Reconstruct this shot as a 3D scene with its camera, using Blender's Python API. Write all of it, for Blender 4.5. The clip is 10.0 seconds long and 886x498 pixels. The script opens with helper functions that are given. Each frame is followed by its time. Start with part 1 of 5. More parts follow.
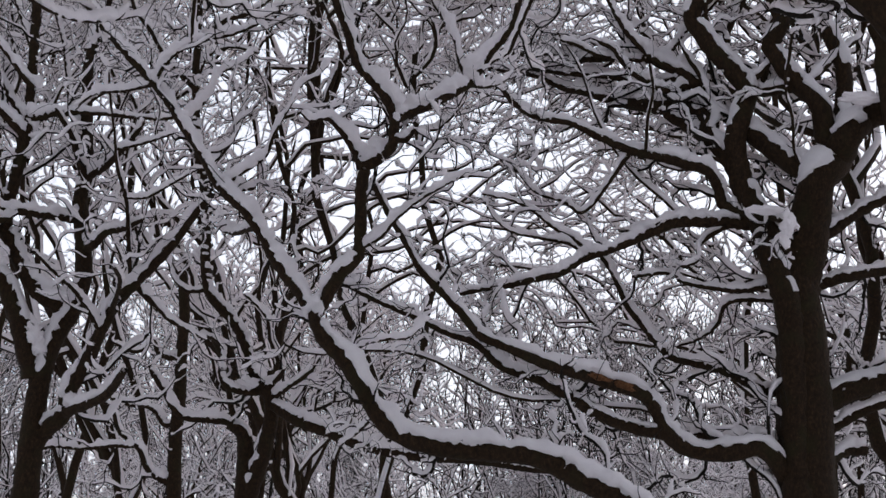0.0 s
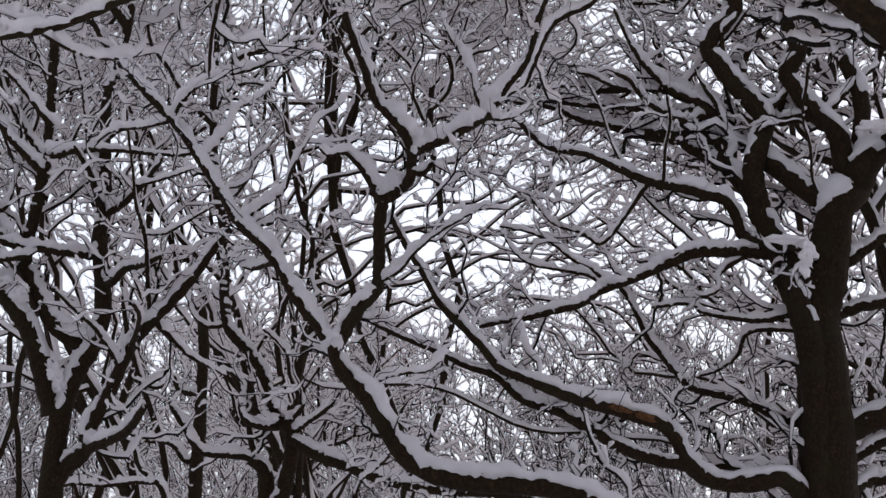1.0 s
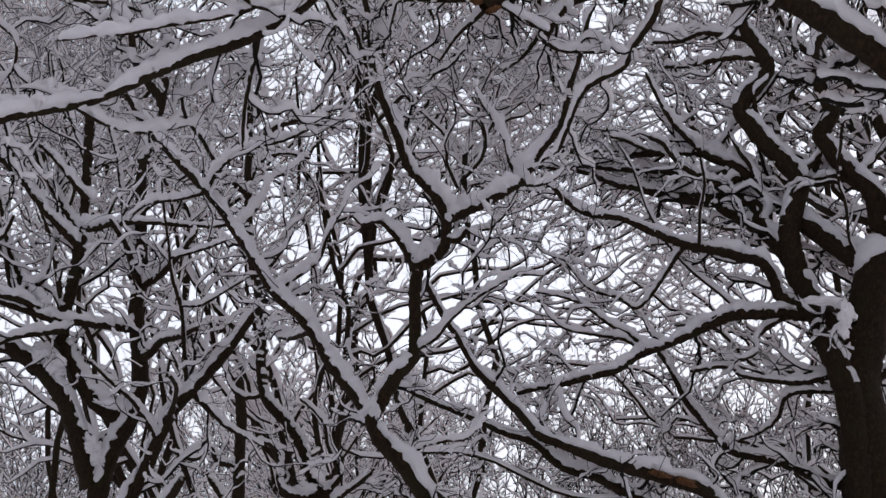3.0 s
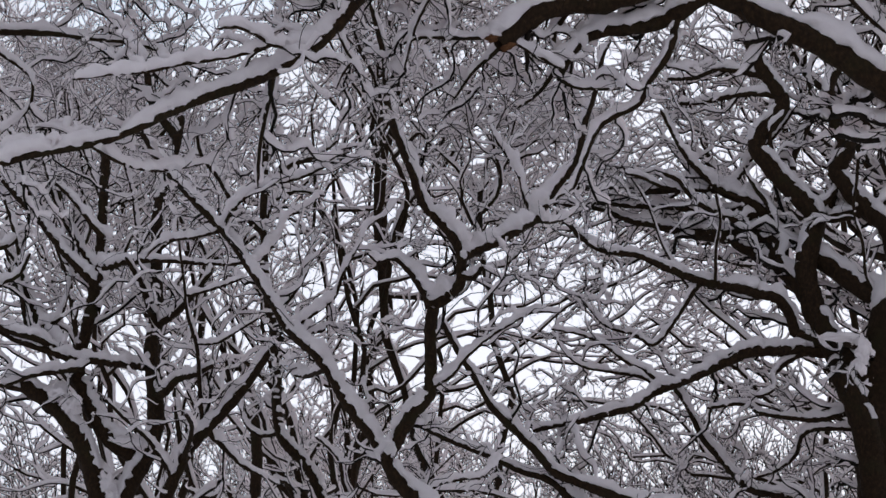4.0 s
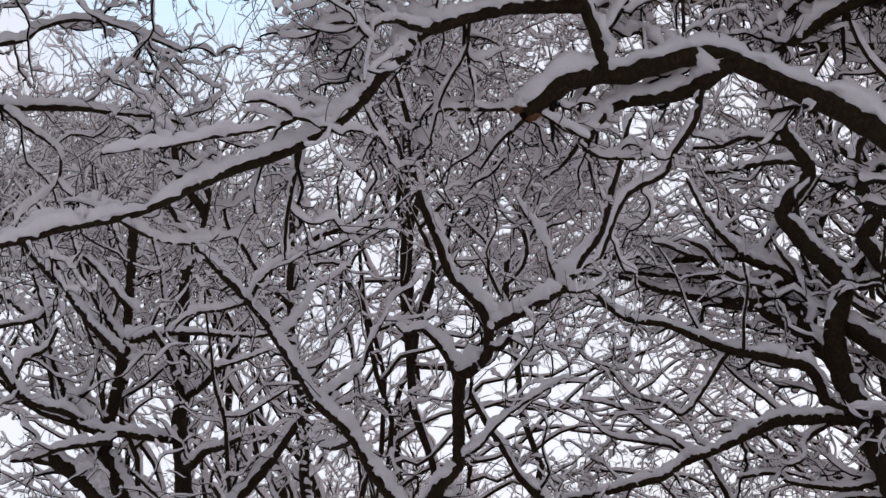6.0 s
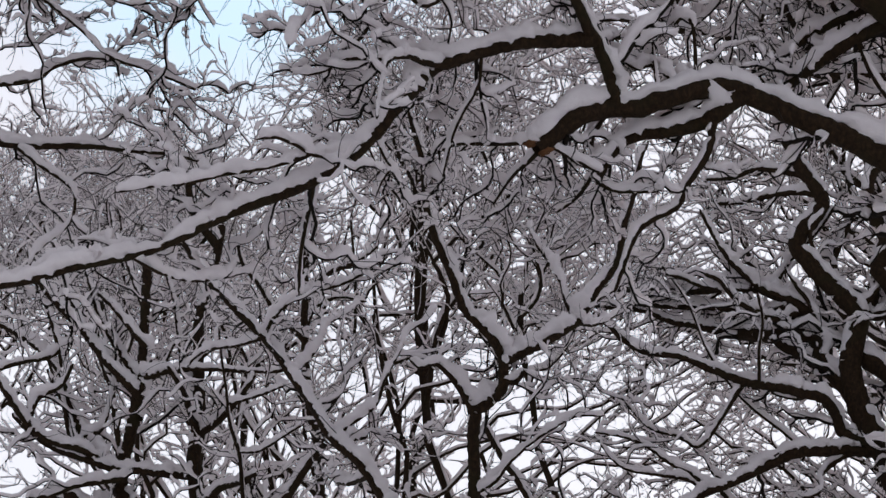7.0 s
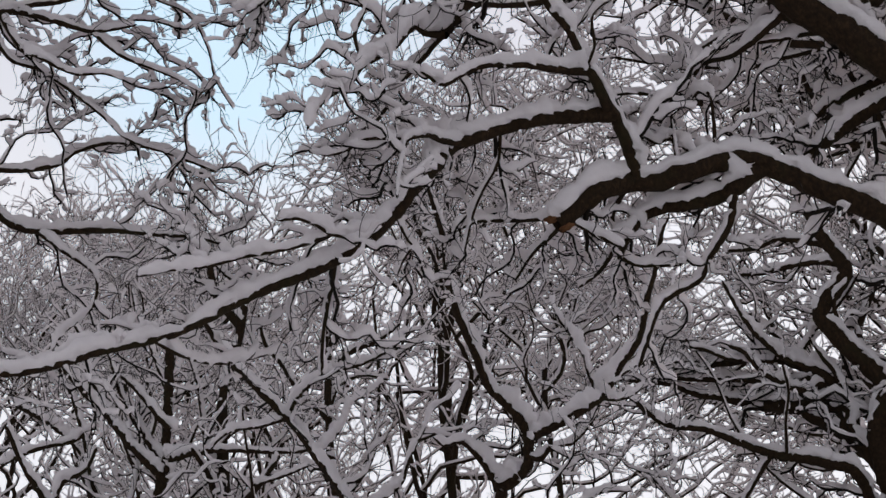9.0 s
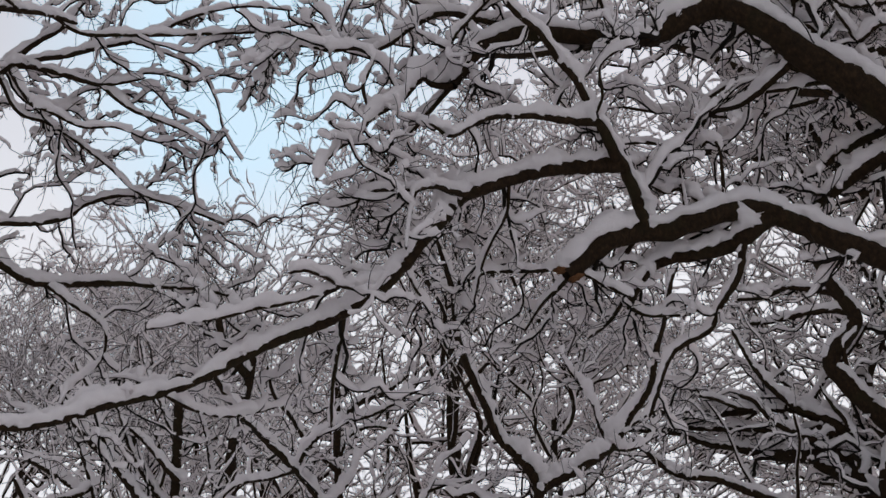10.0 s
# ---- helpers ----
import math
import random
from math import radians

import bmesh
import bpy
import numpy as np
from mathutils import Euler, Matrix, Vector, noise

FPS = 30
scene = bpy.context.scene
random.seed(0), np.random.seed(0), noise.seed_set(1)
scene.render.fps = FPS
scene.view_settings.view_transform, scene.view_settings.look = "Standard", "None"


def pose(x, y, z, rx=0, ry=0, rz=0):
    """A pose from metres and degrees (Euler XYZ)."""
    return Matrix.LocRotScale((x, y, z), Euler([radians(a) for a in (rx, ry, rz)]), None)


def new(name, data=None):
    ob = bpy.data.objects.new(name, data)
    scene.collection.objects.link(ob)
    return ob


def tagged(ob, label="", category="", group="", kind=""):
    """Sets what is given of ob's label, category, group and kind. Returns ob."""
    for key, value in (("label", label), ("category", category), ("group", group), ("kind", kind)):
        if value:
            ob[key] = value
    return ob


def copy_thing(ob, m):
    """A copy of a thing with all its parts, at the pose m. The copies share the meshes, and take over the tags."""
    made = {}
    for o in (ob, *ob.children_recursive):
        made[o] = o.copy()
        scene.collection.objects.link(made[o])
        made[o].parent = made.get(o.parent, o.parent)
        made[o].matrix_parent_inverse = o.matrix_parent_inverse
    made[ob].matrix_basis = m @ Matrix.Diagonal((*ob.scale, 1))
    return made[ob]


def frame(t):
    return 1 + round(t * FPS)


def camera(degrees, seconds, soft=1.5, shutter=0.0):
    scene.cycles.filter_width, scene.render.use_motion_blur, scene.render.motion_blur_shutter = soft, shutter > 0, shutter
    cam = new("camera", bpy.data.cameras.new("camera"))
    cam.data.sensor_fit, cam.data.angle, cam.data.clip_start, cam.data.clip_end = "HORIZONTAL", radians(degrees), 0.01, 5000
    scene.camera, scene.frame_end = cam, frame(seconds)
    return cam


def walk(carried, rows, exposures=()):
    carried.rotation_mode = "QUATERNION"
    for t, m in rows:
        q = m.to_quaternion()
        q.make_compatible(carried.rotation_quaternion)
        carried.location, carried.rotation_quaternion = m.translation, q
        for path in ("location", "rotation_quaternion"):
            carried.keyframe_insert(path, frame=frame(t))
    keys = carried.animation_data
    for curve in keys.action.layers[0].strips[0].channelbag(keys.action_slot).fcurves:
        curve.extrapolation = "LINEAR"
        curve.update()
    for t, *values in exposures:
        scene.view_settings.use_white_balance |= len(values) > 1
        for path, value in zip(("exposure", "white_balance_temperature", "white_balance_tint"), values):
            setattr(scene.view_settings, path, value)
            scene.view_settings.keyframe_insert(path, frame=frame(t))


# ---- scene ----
# ---------------------------------------------------------------- camera
cam = camera(28.4, 10.0)
EYE = 1.6
# seconds; yaw, pitch, roll; and the few centimetres by which the raised arms drift
ROWS = [
    (0, 0.019, 10.068, 0.027, 0.0011, -0.0368, -0.0121),
    (0.5, 0.353, 10.590, 0.260, -0.0004, -0.0334, -0.0123),
    (1, 0.722, 11.155, 0.531, -0.0010, -0.0300, -0.0119),
    (1.5, 1.061, 11.665, 0.734, -0.0006, -0.0270, -0.0104),
    (2, 1.440, 12.227, 0.989, 0.0006, -0.0235, -0.0081),
    (2.5, 1.768, 12.767, 1.156, 0.0012, -0.0190, -0.0064),
    (4, 2.601, 14.584, 1.260, 0.0009, -0.0033, -0.0022),
    (4.5, 2.819, 15.165, 1.305, 0.0002, -0.0004, -0.0011),
    (5, 3.038, 15.787, 1.280, -0.0002, 0.0001, -0.0003),
    (5.5, 3.274, 16.344, 1.330, -0.0011, -0.0010, 0.0006),
    (7, 4.128, 17.975, 1.777, -0.0004, -0.0047, 0.0119),
    (7.5, 4.389, 18.507, 1.940, 0.0006, -0.0037, 0.0169),
    (8, 4.672, 19.116, 2.166, 0.0010, -0.0009, 0.0211),
    (8.5, 4.926, 19.735, 2.372, 0.0002, 0.0027, 0.0236),
    (9, 5.153, 20.465, 2.561, -0.0015, 0.0048, 0.0282),
    (9.5, 5.314, 21.224, 2.701, -0.0042, 0.0070, 0.0337),
    (10, 5.504, 22.094, 2.753, -0.0066, 0.0101, 0.0390),
]
walk(cam, [(t, pose(x, y, EYE + z, 90 + pitch, roll, yaw)) for t, yaw, pitch, roll, x, y, z in ROWS],
     exposures=[(0.0, -0.56, 7350, 26), (5.0, -0.71, 7450, 27), (8.0, -0.74, 7750, 27), (10.0, -0.86, 7900, 25)])

# ---------------------------------------------------------------- light
SUN_HEIGHT, SUN_TURN = 24.0, 36.0
world = bpy.data.worlds.new("winter_sky")
scene.world = world
world.use_nodes = True
wn, wl = world.node_tree.nodes, world.node_tree.links
sky = wn.new("ShaderNodeTexSky")
sky.sky_type, sky.sun_disc = "NISHITA", False
sky.sun_elevation, sky.sun_rotation = radians(SUN_HEIGHT), radians(SUN_TURN)
sky.air_density, sky.dust_density, sky.ozone_density = 1.0, 0.8, 0.0
veil = wn.new("ShaderNodeMix")            # thin high cloud in front of the blue
veil.data_type = "RGBA"
cloud = wn.new("ShaderNodeTexNoise")
cloud.inputs["Scale"].default_value, cloud.inputs["Detail"].default_value = 3.0, 5.0
spread = wn.new("ShaderNodeMapRange")      # cloud thins out upwards
for key, value in (("From Min", 0.37), ("From Max", 0.48), ("To Min", 0.6), ("To Max", 0.3)):
    spread.inputs[key].default_value = value
height = wn.new("ShaderNodeSeparateXYZ")
total = wn.new("ShaderNodeMath")
total.operation, total.use_clamp = "MULTIPLY_ADD", True
total.inputs[1].default_value = 0.6
where = wn.new("ShaderNodeTexCoord")
wl.new(where.outputs["Generated"], cloud.inputs["Vector"])
wl.new(where.outputs["Generated"], height.inputs["Vector"])
wl.new(height.outputs["Z"], spread.inputs["Value"])
wl.new(cloud.outputs["Fac"], total.inputs[0])
wl.new(spread.outputs["Result"], total.inputs[2])
wl.new(total.outputs["Value"], veil.inputs["Factor"])
wl.new(sky.outputs["Color"], veil.inputs["A"])
aim = wn.new("ShaderNodeVectorMath")       # the cloud is brightest round the sun behind it
aim.operation = "DOT_PRODUCT"
a, e = radians(SUN_TURN), radians(SUN_HEIGHT)
SUN_WAY = Vector((math.sin(a) * math.cos(e), math.cos(a) * math.cos(e), math.sin(e)))
aim.inputs[1].default_value = SUN_WAY
shine = wn.new("ShaderNodeMapRange")
shine.interpolation_type = "SMOOTHSTEP"
for key, value in (("From Min", -0.9), ("From Max", 1.0), ("To Min", 0.75), ("To Max", 1.5)):
    shine.inputs[key].default_value = value
glow = wn.new("ShaderNodeVectorMath")
glow.operation = "SCALE"
glow.inputs[0].default_value = (4.1, 5.15, 6.0)
wl.new(where.outputs["Generated"], aim.inputs[0])
wl.new(aim.outputs["Value"], shine.inputs["Value"])
wl.new(shine.outputs["Result"], glow.inputs["Scale"])
wl.new(glow.outputs["Vector"], veil.inputs["B"])
offset = wn.new("ShaderNodeVectorMath")    # a ragged gap of clear sky in the cloud
offset.operation = "DISTANCE"
offset.inputs[1].default_value = (-0.175, 0.866, 0.468)
ragged = wn.new("ShaderNodeMath")
ragged.operation = "MULTIPLY_ADD"
ragged.inputs[1].default_value = 0.16
edge = wn.new("ShaderNodeMapRange")
for key, value in (("From Min", 0.14), ("From Max", 0.22), ("To Min", 0.9), ("To Max", 0.0)):
    edge.inputs[key].default_value = value
gap = wn.new("ShaderNodeMix")
gap.data_type = "RGBA"
gap.inputs["B"].default_value = (4.2, 7.3, 9.6, 1)
wl.new(where.outputs["Generated"], offset.inputs[0])
wl.new(cloud.outputs["Fac"], ragged.inputs[0])
wl.new(offset.outputs["Value"], ragged.inputs[2])
wl.new(ragged.outputs["Value"], edge.inputs["Value"])
wl.new(edge.outputs["Result"], gap.inputs["Factor"])
wl.new(veil.outputs["Result"], gap.inputs["A"])
wl.new(gap.outputs["Result"], wn["Background"].inputs["Color"])
wn["Background"].inputs["Strength"].default_value = 0.22
sun = new("sun", bpy.data.lights.new("sun", "SUN"))
sun.data.energy, sun.data.angle, sun.data.color = 0.8, radians(30), (1.0, 0.80, 0.66)
sun.rotation_euler = SUN_WAY.to_track_quat("Z", "Y").to_euler()


# ---------------------------------------------------------------- materials
def material(name):
    m = bpy.data.materials.new(name)
    m.use_nodes = True
    return m, m.node_tree.nodes, m.node_tree.links, m.node_tree.nodes["Principled BSDF"]


def noise_node(n, l, scale, detail=4.0, rough=0.55, stretch=None):
    tex = n.new("ShaderNodeTexNoise")
    tex.inputs["Scale"].default_value = scale
    tex.inputs["Detail"].default_value = detail
    tex.inputs["Roughness"].default_value = rough
    at = n.new("ShaderNodeTexCoord")
    if stretch:
        mapping = n.new("ShaderNodeMapping")
        mapping.inputs["Scale"].default_value = stretch
        l.new(at.outputs["Object"], mapping.inputs["Vector"])
        l.new(mapping.outputs["Vector"], tex.inputs["Vector"])
    else:
        l.new(at.outputs["Object"], tex.inputs["Vector"])
    return tex


def ramp_node(n, l, source, stops):
    ramp = n.new("ShaderNodeValToRGB")
    while len(ramp.color_ramp.elements) < len(stops):
        ramp.color_ramp.elements.new(0.5)
    for el, (at, col) in zip(ramp.color_ramp.elements, stops):
        el.position, el.color = at, (*col, 1)
    l.new(source, ramp.inputs["Fac"])
    return ramp


def bark_material(name, dark, mid, light, green):
    """Damp ridged oak bark, with a film of algae in patches."""
    m, n, l, b = material(name)
    fine = noise_node(n, l, 55, 6, 0.65, (1, 1, 0.65))
    base = ramp_node(n, l, fine.outputs["Fac"], [(0.3, dark), (0.55, mid), (0.8, light)])
    patch = noise_node(n, l, 5, 3)
    mask = ramp_node(n, l, patch.outputs["Fac"], [(0.52, (0, 0, 0)), (0.7, (0.7, 0.7, 0.7))])
    mix = n.new("ShaderNodeMix")
    mix.data_type = "RGBA"
    l.new(mask.outputs["Color"], mix.inputs["Factor"])
    l.new(base.outputs["Color"], mix.inputs["A"])
    mix.inputs["B"].default_value = (*green, 1)
    l.new(mix.outputs["Result"], b.inputs["Base Color"])
    b.inputs["Roughness"].default_value = 0.85
    b.inputs["Specular IOR Level"].default_value = 0.12
    bump = n.new("ShaderNodeBump")
    bump.inputs["Strength"].default_value, bump.inputs["Distance"].default_value = 0.8, 0.008
    l.new(fine.outputs["Fac"], bump.inputs["Height"])
    l.new(bump.outputs["Normal"], b.inputs["Normal"])
    return m


def snow_material(name, low, high):
    """Fresh snow: soft grain and faint lumps."""
    m, n, l, b = material(name)
    lumps = noise_node(n, l, 14, 5, 0.6)
    tone = ramp_node(n, l, lumps.outputs["Fac"], [(0.35, low), (0.65, high)])
    l.new(tone.outputs["Color"], b.inputs["Base Color"])
    through_light = n.new("ShaderNodeBsdfTranslucent")        # light seeps through the loose snow
    l.new(tone.outputs["Color"], through_light.inputs["Color"])
    mixed = n.new("ShaderNodeMixShader")
    mixed.inputs["Fac"].default_value = 0.34
    l.new(b.outputs["BSDF"], mixed.inputs[1])
    l.new(through_light.outputs["BSDF"], mixed.inputs[2])
    l.new(mixed.outputs["Shader"], n["Material Output"].inputs["Surface"])
    b.inputs["Roughness"].default_value = 0.7
    b.inputs["Specular IOR Level"].default_value = 0.15
    bump = n.new("ShaderNodeBump")
    bump.inputs["Strength"].default_value, bump.inputs["Distance"].default_value = 0.7, 0.012
    grain = noise_node(n, l, 70, 4, 0.7)
    both = n.new("ShaderNodeMath")
    both.operation = "ADD"
    l.new(lumps.outputs["Fac"], both.inputs[0])
    l.new(grain.outputs["Fac"], both.inputs[1])
    l.new(both.outputs["Value"], bump.inputs["Height"])
    l.new(bump.outputs["Normal"], b.inputs["Normal"])
    return m


BARK = bark_material("bark", (0.009, 0.0048, 0.0022), (0.023, 0.0125, 0.006), (0.054, 0.03, 0.0145), (0.019, 0.0155, 0.006))
TWIG = bark_material("twig_bark", (0.006, 0.004, 0.003), (0.013, 0.009, 0.006), (0.027, 0.018, 0.0125), (0.012, 0.009, 0.006))
SNOW = snow_material("snow", (0.90, 0.842, 0.845), (0.955, 0.902, 0.902))
TORN = bark_material("torn_wood", (0.05, 0.018, 0.008), (0.13, 0.055, 0.024), (0.22, 0.11, 0.055), (0.06, 0.03, 0.014))
GROUND_SNOW = snow_material("ground_snow", (0.78, 0.79, 0.82), (0.88, 0.88, 0.89))

# ---------------------------------------------------------------- geometry helpers
rng = np.random.default_rng(11)
UP = np.array([0.0, 0.0, 1.0])
WIND = np.array([0.14, -0.10, 0.0])   # the side on which the snow was blown


def unit(v):
    return v / np.maximum(np.linalg.norm(v, axis=-1, keepdims=True), 1e-9)


def mesh_of(name, v, f, mat):
    me = bpy.data.meshes.new(name)
    v, f = np.ascontiguousarray(v, np.float32).reshape(-1, 3), np.ascontiguousarray(f, np.int32).reshape(-1, 4)
    me.vertices.add(len(v))
    me.vertices.foreach_set("co", v.ravel())
    me.loops.add(f.size)
    me.loops.foreach_set("vertex_index", f.ravel())
    me.polygons.add(len(f))
    me.polygons.foreach_set("loop_start", np.arange(0, f.size, 4, dtype=np.int32))
    me.update(calc_edges=True)
    me.shade_smooth()
    me.materials.append(mat)
    return me


def part(name, me, parent, label="", kind=""):
    ob = new(name, me)
    ob.parent = parent
    return tagged(ob, label=label, kind=kind)


def axes_of(p):
    """Tangent, the side that catches snow, and the binormal at each point of many paths (n, k, 3)."""
    t = unit(np.gradient(p, axis=1))
    ref = UP + WIND
    n = ref - (t @ ref)[..., None] * t
    steep = np.sqrt(np.clip(1 - t[..., 2] ** 2, 0, 1))
    n = unit(n)
    return t, n, np.cross(t, n), steep


def grid_faces(n, k, s):
    i, j, q = np.meshgrid(np.arange(n), np.arange(k - 1), np.arange(s), indexing="ij")
    a = (i * k + j) * s + q
    b = (i * k + j) * s + (q + 1) % s
    return np.stack([a, b, b + s, a + s], -1).reshape(-1, 4)


def tubes(p, r, sides, rough=0.0):
    """Round, slightly knobbly bark tubes along paths (n, k, 3) with radii (n, k)."""
    t = unit(np.gradient(p, axis=1))
    nn = np.empty_like(t)
    side = np.cross(t[:, 0], np.array([0.3, 0.9, 0.2]))
    for q in range(p.shape[1]):                     # carried along without twist
        side = unit(side - np.sum(side * t[:, q], -1, keepdims=True) * t[:, q])
        nn[:, q] = side
    bb = np.cross(t, nn)
    ang = np.linspace(0, 2 * np.pi, sides, endpoint=False)
    rr = r[..., None] * (1 + rough * rng.normal(size=(*r.shape, sides)))
    v = p[:, :, None] + rr[..., None] * (np.cos(ang)[:, None] * nn[:, :, None] + np.sin(ang)[:, None] * bb[:, :, None])
    return v, grid_faces(p.shape[0], p.shape[1], sides)


def snow_tubes(p, r, height, sides, lump=0.15, grain=0.0, bare=0.6, blunt=True, cover=1.0):
    """Loaves of snow that lie along the upper side of paths; thin where a branch stands steep."""
    p = p.copy()
    p[:, -1] = bare * p[:, -2] + (1 - bare) * p[:, -1]
    t, nn, bb, steep = axes_of(p)
    n, k = r.shape
    load = cover * np.clip((steep - 0.12) / 0.5, 0.0, 1.0) ** 0.8
    wave = rng.normal(size=(n, k))
    wave[:, 1:-1] = (wave[:, :-2] + wave[:, 1:-1] * 2 + wave[:, 2:]) / 2.5
    h = np.maximum(height * load * (1 + lump * wave), 0.0)
    low = np.where(r > 0.03, 0.4, np.where(r > 0.015, 0.25, 0.1)) * r
    half = (r + h - low) / 2
    mid = low + half
    wide = np.maximum(r * np.where(r > 0.03, 0.86, 0.98), h * 0.5) * (1 + 0.5 * lump * rng.normal(size=(n, k))) * (0.6 + 0.4 * load)
    there = np.clip(load / 0.35, 0, 1)              # fades out on steep wood
    half, wide, mid = half * there + 0.3 * r * (1 - there), wide * there + 0.3 * r * (1 - there), mid * there
    if blunt:                                       # rounded ends
        ends = [np.concatenate([x[:, :1] * f, x * g, x[:, -1:] * f], 1) for x, f, g in ((half, 0.25, 1.0), (wide, 0.25, 1.0), (mid, 0.85, 1.0))]
        half, wide, mid = ends
        half[:, [1, -2]] *= 0.8
        wide[:, [1, -2]] *= 0.8
        reach = 0.7 * half[:, [1, -2]][..., None]
        p = np.concatenate([p[:, :1] - reach[:, :1] * t[:, :1], p, p[:, -1:] + reach[:, 1:] * t[:, -1:]], 1)
        nn, bb = (np.concatenate([x[:, :1], x, x[:, -1:]], 1) for x in (nn, bb))
        k += 2
    else:
        half[:, [0, -1]] *= 0.6
        wide[:, [0, -1]] *= 0.6
    ang = np.linspace(0, 2 * np.pi, sides, endpoint=False) + np.pi / sides
    c, s = np.cos(ang), np.sin(ang)
    crumb = 1 + grain * np.where(c < -0.1, 2.6, 0.7) * rng.normal(size=(n, k, sides))       # the lower edge is ragged
    v = p[:, :, None] + (mid[..., None] + half[..., None] * c * crumb)[..., None] * nn[:, :, None] + (wide[..., None] * s * crumb)[..., None] * bb[:, :, None]
    return v, grid_faces(n, k, sides)


def joined(sets):
    """Many (vertices, faces) as one."""
    at, vs, fs = 0, [], []
    for v, f in sets:
        v = v.reshape(-1, 3)
        vs.append(v), fs.append(f + at)
        at += len(v)
    return np.vstack(vs), np.vstack(fs)


def smooth_path(points, step):
    """A Catmull-Rom curve through the points, evenly spaced."""
    p = np.array(points, float)
    q = np.vstack([2 * p[0] - p[1], p, 2 * p[-1] - p[-2]])
    out = []
    for i in range(len(p) - 1):
        u = np.linspace(0, 1, 16, endpoint=False)[:, None]
        a, b, c, d = q[i:i + 4]
        out.append(0.5 * (2 * b + (c - a) * u + (2 * a - 5 * b + 4 * c - d) * u ** 2 + (3 * b - a - 3 * c + d) * u ** 3))
    out = np.vstack([*out, p[-1:]])
    s = np.r_[0, np.cumsum(np.linalg.norm(np.diff(out, axis=0), axis=1))]
    k = max(6, int(s[-1] / step))
    at = np.linspace(0, s[-1], k)
    return np.stack([np.interp(at, s, out[:, i]) for i in range(3)], 1), s[-1]


def sprout(p, r, each, lengths, thin, k, spread=1.0, lift=0.25, bend=0.2, first=0.12, lean=(0, 0, 0), tip=False, least=0.0028):
    """Wavy, kinked side shoots of paths (n, m, 3): 'each' of them per path; with tip, the last one forks off the end."""
    n, m, _ = p.shape
    t = unit(np.gradient(p, axis=1))
    u = first + (1 - first) * (np.arange(each)[None] + rng.random((n, each))) / each
    if tip:
        u[:, -1] = 1.0
    u = np.clip(u * (m - 1), 0, m - 1.001)
    i = u.astype(int)
    w = (u - i)[..., None]
    row = np.arange(n)[:, None]
    start = p[row, i] * (1 - w) + p[row, i + 1] * w
    tan = t[row, i]
    rad = r[row, i]
    side = unit(np.cross(tan, rng.normal(size=tan.shape)))
    wide = np.full((n, each, 1), spread)
    if tip:
        wide[:, -1] *= 0.5
    way = unit(tan * (0.45 + 0.5 * rng.random((n, each, 1))) + side * wide + UP * lift * rng.random((n, each, 1)) + np.array(lean))
    length = (lengths[0] + (lengths[1] - lengths[0]) * rng.random((n, each)) ** 1.3) * (1.1 - 0.45 * u / (m - 1))
    start, way, length, rad = start.reshape(-1, 3), way.reshape(-1, 3), length.reshape(-1), rad.reshape(-1)
    c = len(start)
    e1 = unit(np.cross(way, rng.normal(size=way.shape)))
    e2 = np.cross(way, e1)
    turns = np.clip(k / 7.0, 0.5, 1.6) * (0.7 + 0.8 * rng.random((2, c, 1)))      # waves along the shoot
    phase = 2 * np.pi * rng.random((2, c, 1))
    size = bend * (1.1 + 1.5 * rng.random((2, c, 1)))
    arc = bend * 2.2 * rng.normal(size=way.shape)
    if lean[1] > 0:
        arc[:, 1] = np.abs(arc[:, 1])
    path = np.empty((c, k, 3))
    path[:, 0] = start
    kink = np.zeros_like(way)
    for j in range(1, k):
        v = (j - 0.5) / (k - 1)
        kink = 0.55 * kink + np.where(rng.random((c, 1)) < 0.4, 1.5 * bend, 0.4 * bend) * rng.normal(size=way.shape)
        step = unit(way + size[0] * np.sin(2 * np.pi * turns[0] * v + phase[0]) * e1 + size[1] * np.sin(2 * np.pi * turns[1] * v + phase[1]) * e2
                    + arc * v ** 1.5 + kink + UP * 0.22 * v * v)
        path[:, j] = path[:, j - 1] + step * (length / (k - 1))[:, None]
    radius = np.clip(rad * thin, least, None)[:, None] * np.linspace(1.0, 0.45, k)[None]
    return path, radius


# ---------------------------------------------------------------- ground
def ground():
    n = 90
    r = np.r_[0, np.geomspace(1.5, 3000, 60)]
    ang = np.linspace(0, 2 * np.pi, n, endpoint=False)
    x, y = r[:, None] * np.cos(ang), r[:, None] * np.sin(ang)
    z = 0.05 * np.sin(x * 0.9) * np.cos(y * 0.7) + 0.04 * np.sin(x * 2.3 + y * 1.7)
    v = np.stack([x, y, np.where(r[:, None] < 60, z, 0.0)], -1)
    ob = new("ground", mesh_of("ground", v, grid_faces(1, len(r), n), GROUND_SNOW))
    tagged(ob, "snow-covered woodland ground in soft low mounds", "ground", kind="structure")


ground()


# ---------------------------------------------------------------- trees that stand near
def tree(name, label, group="oaks near the path"):
    return tagged(new(name), label, "tree", group)


GROWN = {}


